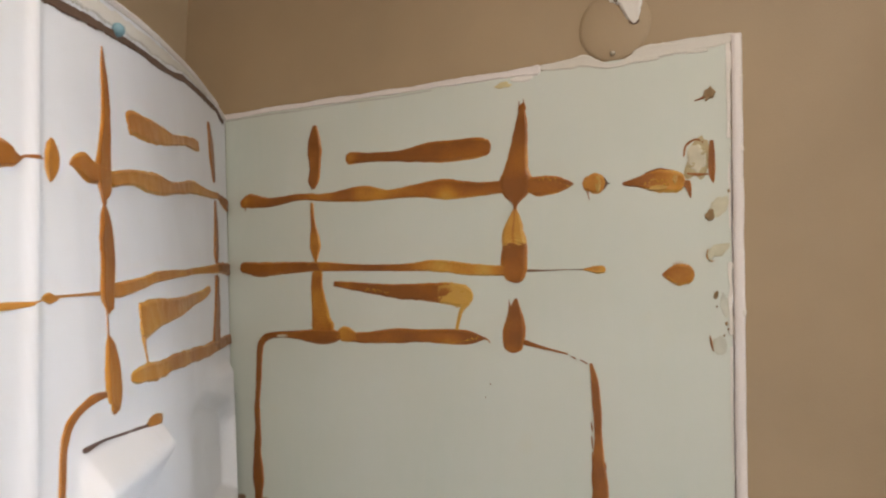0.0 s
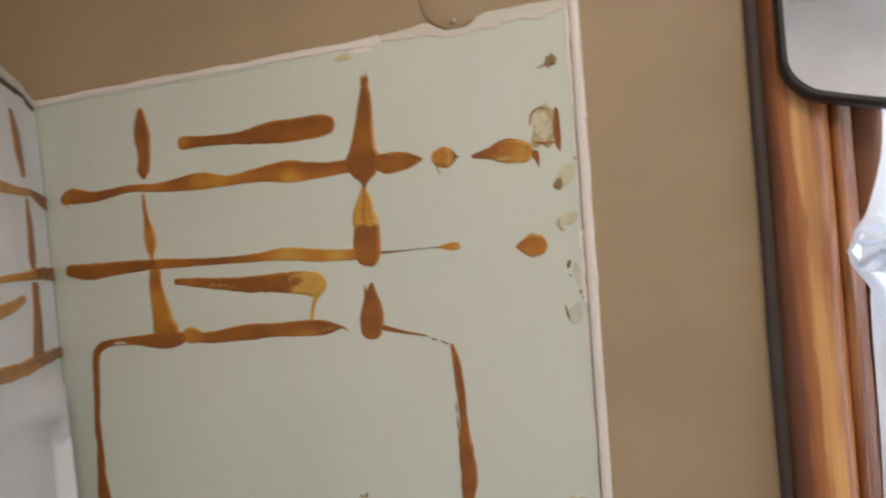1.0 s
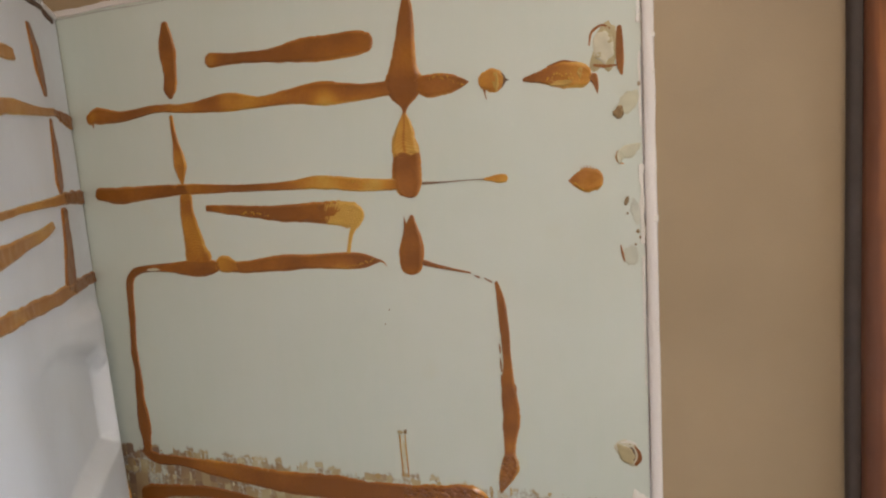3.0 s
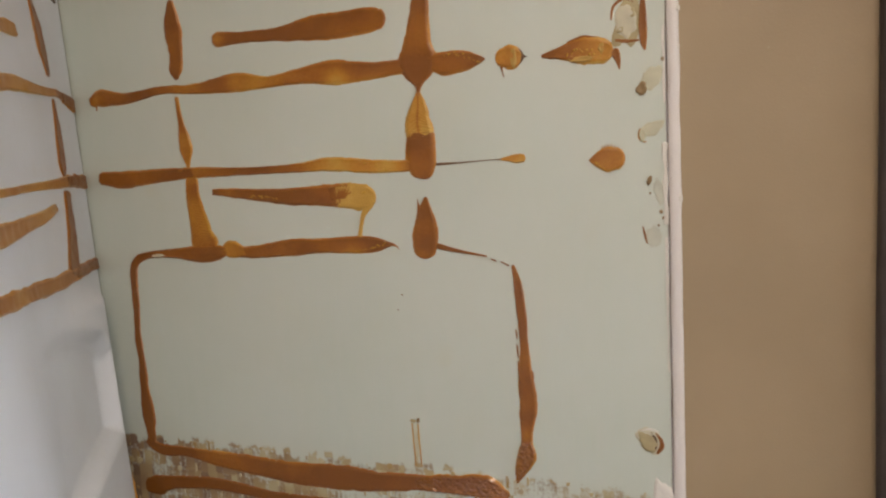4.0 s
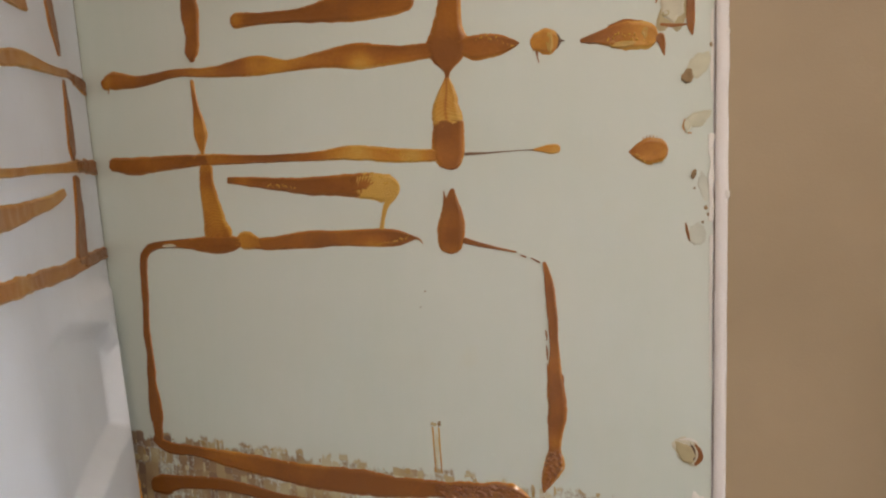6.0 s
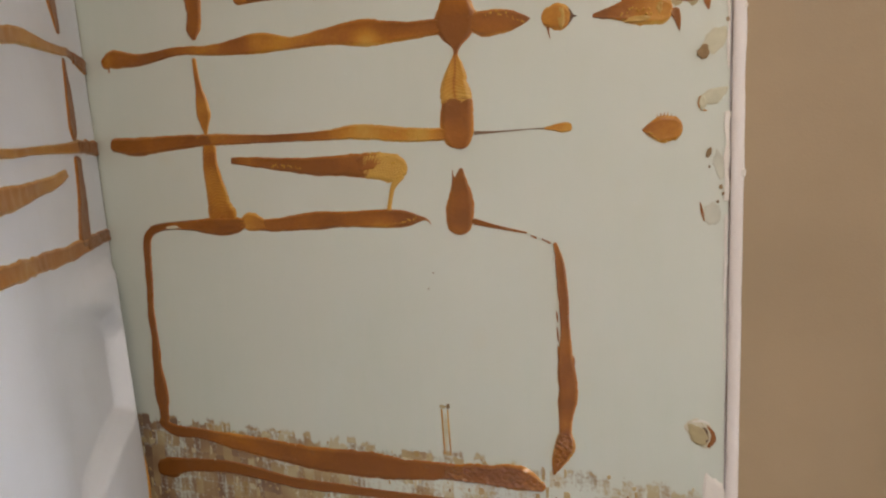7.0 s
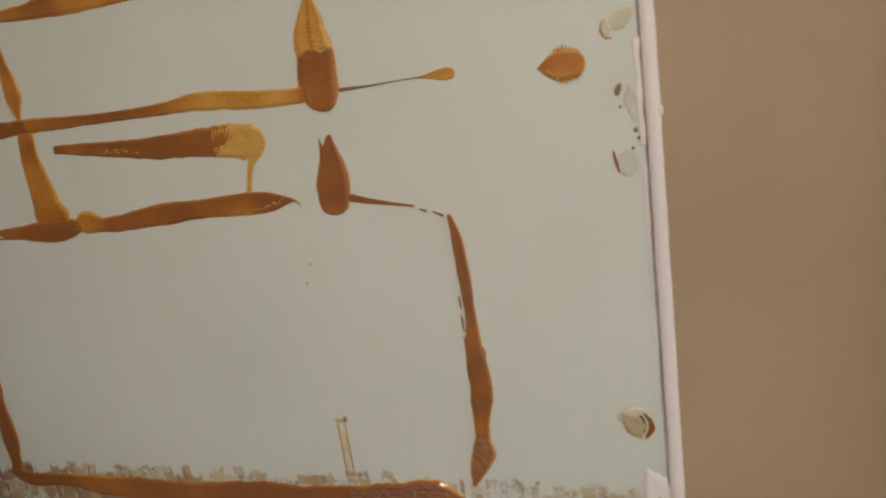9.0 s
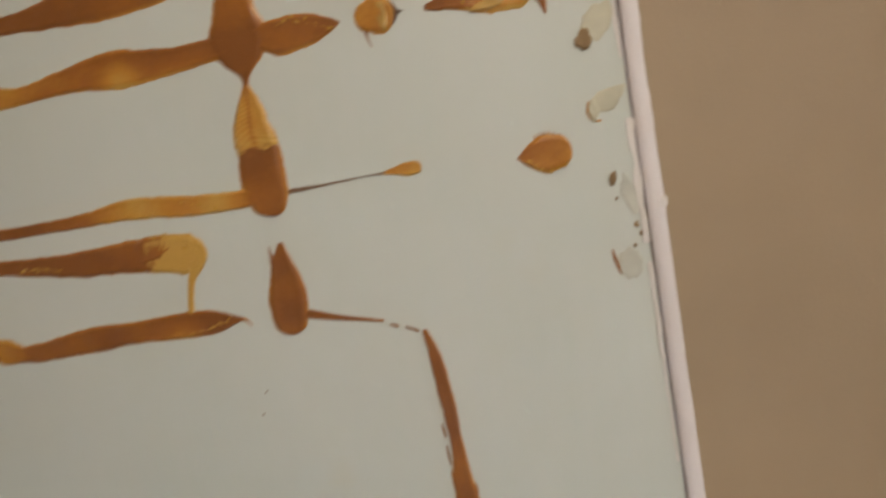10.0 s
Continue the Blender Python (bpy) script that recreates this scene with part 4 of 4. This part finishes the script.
panel_bead(156, "O", (0.491, 1.55, 0.0104), (0.477, 1.555, 0.0123), (0.44, 1.559, 0.0126), (0.381, 1.568, 0.0109), (0.323, 1.578, 0.0069), (0.247, 1.596, 0.0066), (0.228, 1.602, 0.0088), (0.22, 1.604, 0.0076))
panel_bead(157, "o", (0.551, 1.411, 0.0054), (0.528, 1.413, 0.0058), (0.485, 1.418, 0.005), (0.425, 1.425, 0.005), (0.275, 1.433, 0.0039), (0.205, 1.441, 0.0053), (0.165, 1.447, 0.0083))
panel_bead(158, "o", (0.575, 1.409, 0.0015), (0.603, 1.408, 0.001), (0.624, 1.407, 0.001), (0.628, 1.406, 0.0019), (0.634, 1.406, 0.0035), (0.639, 1.406, 0.0019), (0.644, 1.405, 0.0006), (0.651, 1.404, 0.0006), (0.654, 1.403, 0.0015), (0.67, 1.402, 0.0023), (0.696, 1.401, 0.0021))
panel_bead(159, "o", (0.618, 1.505, 0.0024), (0.619, 1.5, 0.006), (0.62, 1.492, 0.0076), (0.622, 1.484, 0.0059), (0.623, 1.479, 0.0024))
panel_bead(160, "m", (0.63, 1.491, 0.001), (0.639, 1.49, 0.0014), (0.646, 1.489, 0.001), (0.65, 1.487, 0.0016), (0.657, 1.486, 0.006), (0.664, 1.487, 0.0085), (0.678, 1.484, 0.0091), (0.691, 1.481, 0.0023))
panel_bead(161, "O", (0.505, 1.389, 0.0127), (0.488, 1.389, 0.0145), (0.447, 1.393, 0.0128), (0.401, 1.394, 0.0109), (0.284, 1.399, 0.0088), (0.229, 1.406, 0.0071), (0.202, 1.416, 0.0047))
panel_bead(162, "o", (0.502, 1.375, 0.0039), (0.5, 1.367, 0.0018), (0.497, 1.358, 0.0017))
panel_bead(163, "o", (0.534, 1.35, 0.0031), (0.524, 1.35, 0.0058), (0.495, 1.349, 0.0075), (0.454, 1.348, 0.0072), (0.393, 1.347, 0.0071), (0.266, 1.34, 0.0088), (0.214, 1.337, 0.0086), (0.178, 1.337, 0.0086), ragged=0.26)
panel_bead(164, "m", (0.581, 1.346, 0.002), (0.598, 1.346, 0.003), (0.613, 1.342, 0.0027), (0.625, 1.336, 0.003), (0.631, 1.328, 0.0033), (0.634, 1.318, 0.003), (0.637, 1.302, 0.0029), (0.639, 1.289, 0.0028))
panel_bead(165, "d", (0.614, 1.32, 0.0012), (0.61, 1.32, 0.0018), (0.592, 1.321, 0.0009), (0.553, 1.318, 0.001), (0.515, 1.315, 0.0011), material=DARK_GLUE)
panel_bead(166, "o", (0.515, 1.315, 0.0015), (0.493, 1.315, 0.0036), (0.471, 1.313, 0.0025))
# strokes beside the corner, and the thick dark ends on the panel's edge
panel_bead(170, "d", (0.187, 1.654, 0.004), (0.182, 1.63, 0.008), (0.179, 1.60, 0.008), (0.175, 1.574, 0.004))
panel_bead(171, "d", (0.172, 1.543, 0.003), (0.174, 1.50, 0.007), (0.176, 1.47, 0.008), (0.177, 1.455, 0.004))
panel_bead(172, "d", (0.177, 1.43, 0.007), (0.18, 1.39, 0.009), (0.187, 1.345, 0.012))
panel_bead(180, "d", (0.160, 1.555, 0.005), (0.10, 1.554, 0.0065), (0.05, 1.551, 0.010), (0.036, 1.548, 0.008), height=0.006, ragged=0.25, wrinkle=0.4)
panel_bead(181, "d", (0.168, 1.447, 0.008), (0.09, 1.448, 0.009), (0.037, 1.447, 0.010), height=0.006, ragged=0.25, wrinkle=0.4)
panel_bead(182, "d", (0.180, 1.338, 0.0085), (0.10, 1.338, 0.008), (0.037, 1.338, 0.008), height=0.006, ragged=0.25, wrinkle=0.4)
flake(on_board, 0.158, 1.3475, 0.013, 0.0020, 52, TORN, board, "torn_paper", 0.003, 0.4, label="bare paper strip within a bead")
panel_bead(190, "m", (0.095, 1.072, 0.003), (0.12, 1.05, 0.008), (0.145, 1.02, 0.010), (0.165, 0.99, 0.010), (0.175, 0.96, 0.009))

# ---- window with wooden casing, curtain and mirror ----
casing = empty("window_casing", label="varnished striped hardwood window casing with a dark strip in its shadow gap", category="window casing")


def profile_strip(name, prof, z0, z1, material, parent, label="", rows=40, wobble=0.0):
    bm = bmesh.new()
    rings = []
    for j in range(rows + 1):
        z = z0 + (z1 - z0) * j / rows
        rings.append([Vector((x + wobble * noise.noise((z * 5, i * 0.35, 1.0)), y + 0.6 * wobble * noise.noise((z * 7, i * 0.3, 6.0)), z)) for i, (x, y) in enumerate(prof)])
    rows_ = loft(bm, rings)
    bm.faces.new(rows_[0])
    bm.faces.new(rows_[-1])
    return part(name, bm, material, parent, label)


# plain dark plate added as filler, its colour gives the gap's shade
profile_strip("edge", ((0.963, 0.003), (0.963, -0.012), (0.966, -0.015), (0.973, -0.016), (0.976, -0.012), (0.976, 0.003)), 0.5, 2.08, GAP_FILLER, casing, "dark grey strip filling the shadow gap", wobble=0.0012)
profile_strip("board", ((0.974, 0.003), (0.974, -0.018), (0.979, -0.025), (0.990, -0.029), (1.005, -0.030), (1.018, -0.028), (1.026, -0.023), (1.029, -0.017), (1.030, 0.003)), 0.5, 2.08, WOOD, casing, wobble=0.0016)
profile_strip("bead", ((1.029, 0.003), (1.029, -0.018), (1.032, -0.023), (1.036, -0.023), (1.039, -0.017), (1.042, -0.014), (1.047, -0.012), (1.050, -0.006), (1.051, 0.003)), 0.5, 2.08, WOOD, casing, wobble=0.0012)
profile_strip("jamb", ((1.051, 0.003), (1.051, -0.005), (1.085, -0.004), (1.0875, 0.0), (1.0875, 0.09), (1.055, 0.09)), 0.75, 1.95, WOOD, casing)

window = tagged(new("window_1"), "bright window with white sheer curtain", "window", kind="structure")
bm = bmesh.new()
for x0, x1, z0, z1 in ((1.0885, 1.110, 0.752, 1.948), (1.585, 1.619, 0.752, 1.948), (1.110, 1.585, 0.752, 0.79), (1.110, 1.585, 1.91, 1.948)):
    block(bm, x0, x1, 0.05, 0.085, z0, z1, 0.002)
part("window_frame", bm, CAULK, window, smooth=False)
pane = part("pane", block(bmesh.new(), 1.110, 1.585, 0.064, 0.068, 0.79, 1.91), GLASS, window, smooth=False)
pane.visible_shadow = False

LEFT = ((0.70, 1.048), (1.0, 1.048), (1.30, 1.047), (1.36, 1.047), (1.378, 1.046), (1.388, 1.040), (1.40, 1.031), (1.412, 1.028), (1.43, 1.036), (1.45, 1.050), (1.475, 1.058), (1.50, 1.064), (1.53, 1.067), (1.60, 1.068), (1.90, 1.070))


def curtain_left(z):
    for (a, xa), (b, xb) in zip(LEFT, LEFT[1:]):
        if z <= b:
            return xa + (xb - xa) * (z - a) / (b - a)
    return LEFT[-1][1]


curtain = tagged(new("curtain"), "white sheer curtain tied back in a knot beside the wooden casing", "curtain")
bm = bmesh.new()
rings = []
for j in range(141):
    z = 0.70 + 1.20 * j / 140
    x0 = curtain_left(z)
    tie = math.exp(-((z - 1.412) / 0.030) ** 2)
    width = 0.45 - 0.33 * tie
    ring = []
    for i in range(81):
        f = i / 80
        fold = 0.010 * math.sin(f * 46 + 2 * noise.noise((z * 3, f * 3, 0))) + 0.008 * noise.noise((f * 14, z * 9, 3.0))
        ring.append(Vector((x0 + width * f + 0.006 * tie * noise.noise((f * 30, z * 60, 1.0)), -0.030 - 0.022 * tie + fold, z)))
    rings.append(ring)
loft(bm, rings)
part("fabric", bm, SHEER, curtain)
bm = bmesh.new()
# loose end of cloth, pleated, fanning out from the tie
for layer, (cx, cz, a0, a1, reach, y0) in enumerate(((1.077, 1.418, 125, 262, 0.037, -0.056), (1.081, 1.408, 150, 285, 0.029, -0.064))):
    rings = []
    for i in range(9):
        f = i / 8
        ring = []
        for m in range(61):
            g = m / 60
            t = radians(a0 + (a1 - a0) * g)
            edge = 1 + 0.20 * noise.noise((g * 5.0, layer * 3.0, 1.0)) + 0.12 * noise.noise((g * 17.0, layer, 4.0)) + 0.25 * math.exp(-((g - 0.62) / 0.10) ** 2)
            r = 0.004 + reach * f * edge
            pleat = (0.0012 + 0.0022 * f) * math.sin(g * 33 + 1.5 * noise.noise((g * 4, f * 2, layer))) + 0.004 * noise.noise((g * 9, f * 5, layer + 2.0))
            ring.append(Vector((cx + r * math.cos(t), y0 + pleat - 0.010 * math.sin(math.pi * f * 0.8), cz + 0.85 * r * math.sin(t))))
        rings.append(ring)
    loft(bm, rings)
part("knot", bm, BUNCHED, curtain, "bunched fabric knot")

# mirror with rounded black frame, hung over the casing
wall_mirror = empty("wall_mirror", label="mirror with rounded black frame hung over the wooden casing", category="mirror")


def outline(x0, x1, z0, z1, r, sag, n=10):
    """Rounded corners, and a lower edge that bows down."""
    out = []
    for cx, cz, a in ((x1 - r, z1 - r, 0), (x0 + r, z1 - r, 90), (x0 + r, z0 + r, 180), (x1 - r, z0 + r, 270)):
        out += [(cx + r * math.cos(radians(a + 90 * i / n)), cz + r * math.sin(radians(a + 90 * i / n))) for i in range(n + 1)]
        if a == 180:
            out += [(x0 + r + (x1 - x0 - 2 * r) * i / 24, z0) for i in range(1, 24)]
    return [(x, z - sag * math.sin(math.pi * (x - x0) / (x1 - x0)) * max(0.0, 1 - (z - z0) / 0.2)) for x, z in out]


MX0, MX1, MZ0, MZ1 = 0.986, 1.406, 1.560, 2.06
bm = bmesh.new()
loops = []
for inset, y in ((0.0, -0.032), (0.0, -0.046), (0.0012, -0.049), (0.004, -0.050), (0.0070, -0.048), (0.0075, -0.044)):
    loops.append([bm.verts.new((x, y, z)) for x, z in outline(MX0 + inset, MX1 - inset, MZ0 + inset, MZ1 - inset, 0.034 - inset, 0.038)])
for a, b in zip(loops, loops[1:]):
    for i in range(len(a)):
        bm.faces.new((a[i], a[(i + 1) % len(a)], b[(i + 1) % len(a)], b[i]))
bm.faces.new(loops[0])
part("frame", bm, BLACK, wall_mirror)
bm = bmesh.new()
bm.faces.new([bm.verts.new((x, -0.0455, z)) for x, z in outline(MX0 + 0.0073, MX1 - 0.0073, MZ0 + 0.0073, MZ1 - 0.0073, 0.025, 0.038)])
part("glass", bm, MIRROR, wall_mirror, "silvered mirror glass", False)

# ceiling lamp behind the walk
lamp = empty("ceiling_lamp", label="flat white square ceiling lamp", category="ceiling lamp")
part("housing", block(bmesh.new(), 0.77, 1.33, -1.43, -0.87, 2.372, 2.399, 0.004), LAMP, lamp, smooth=False)
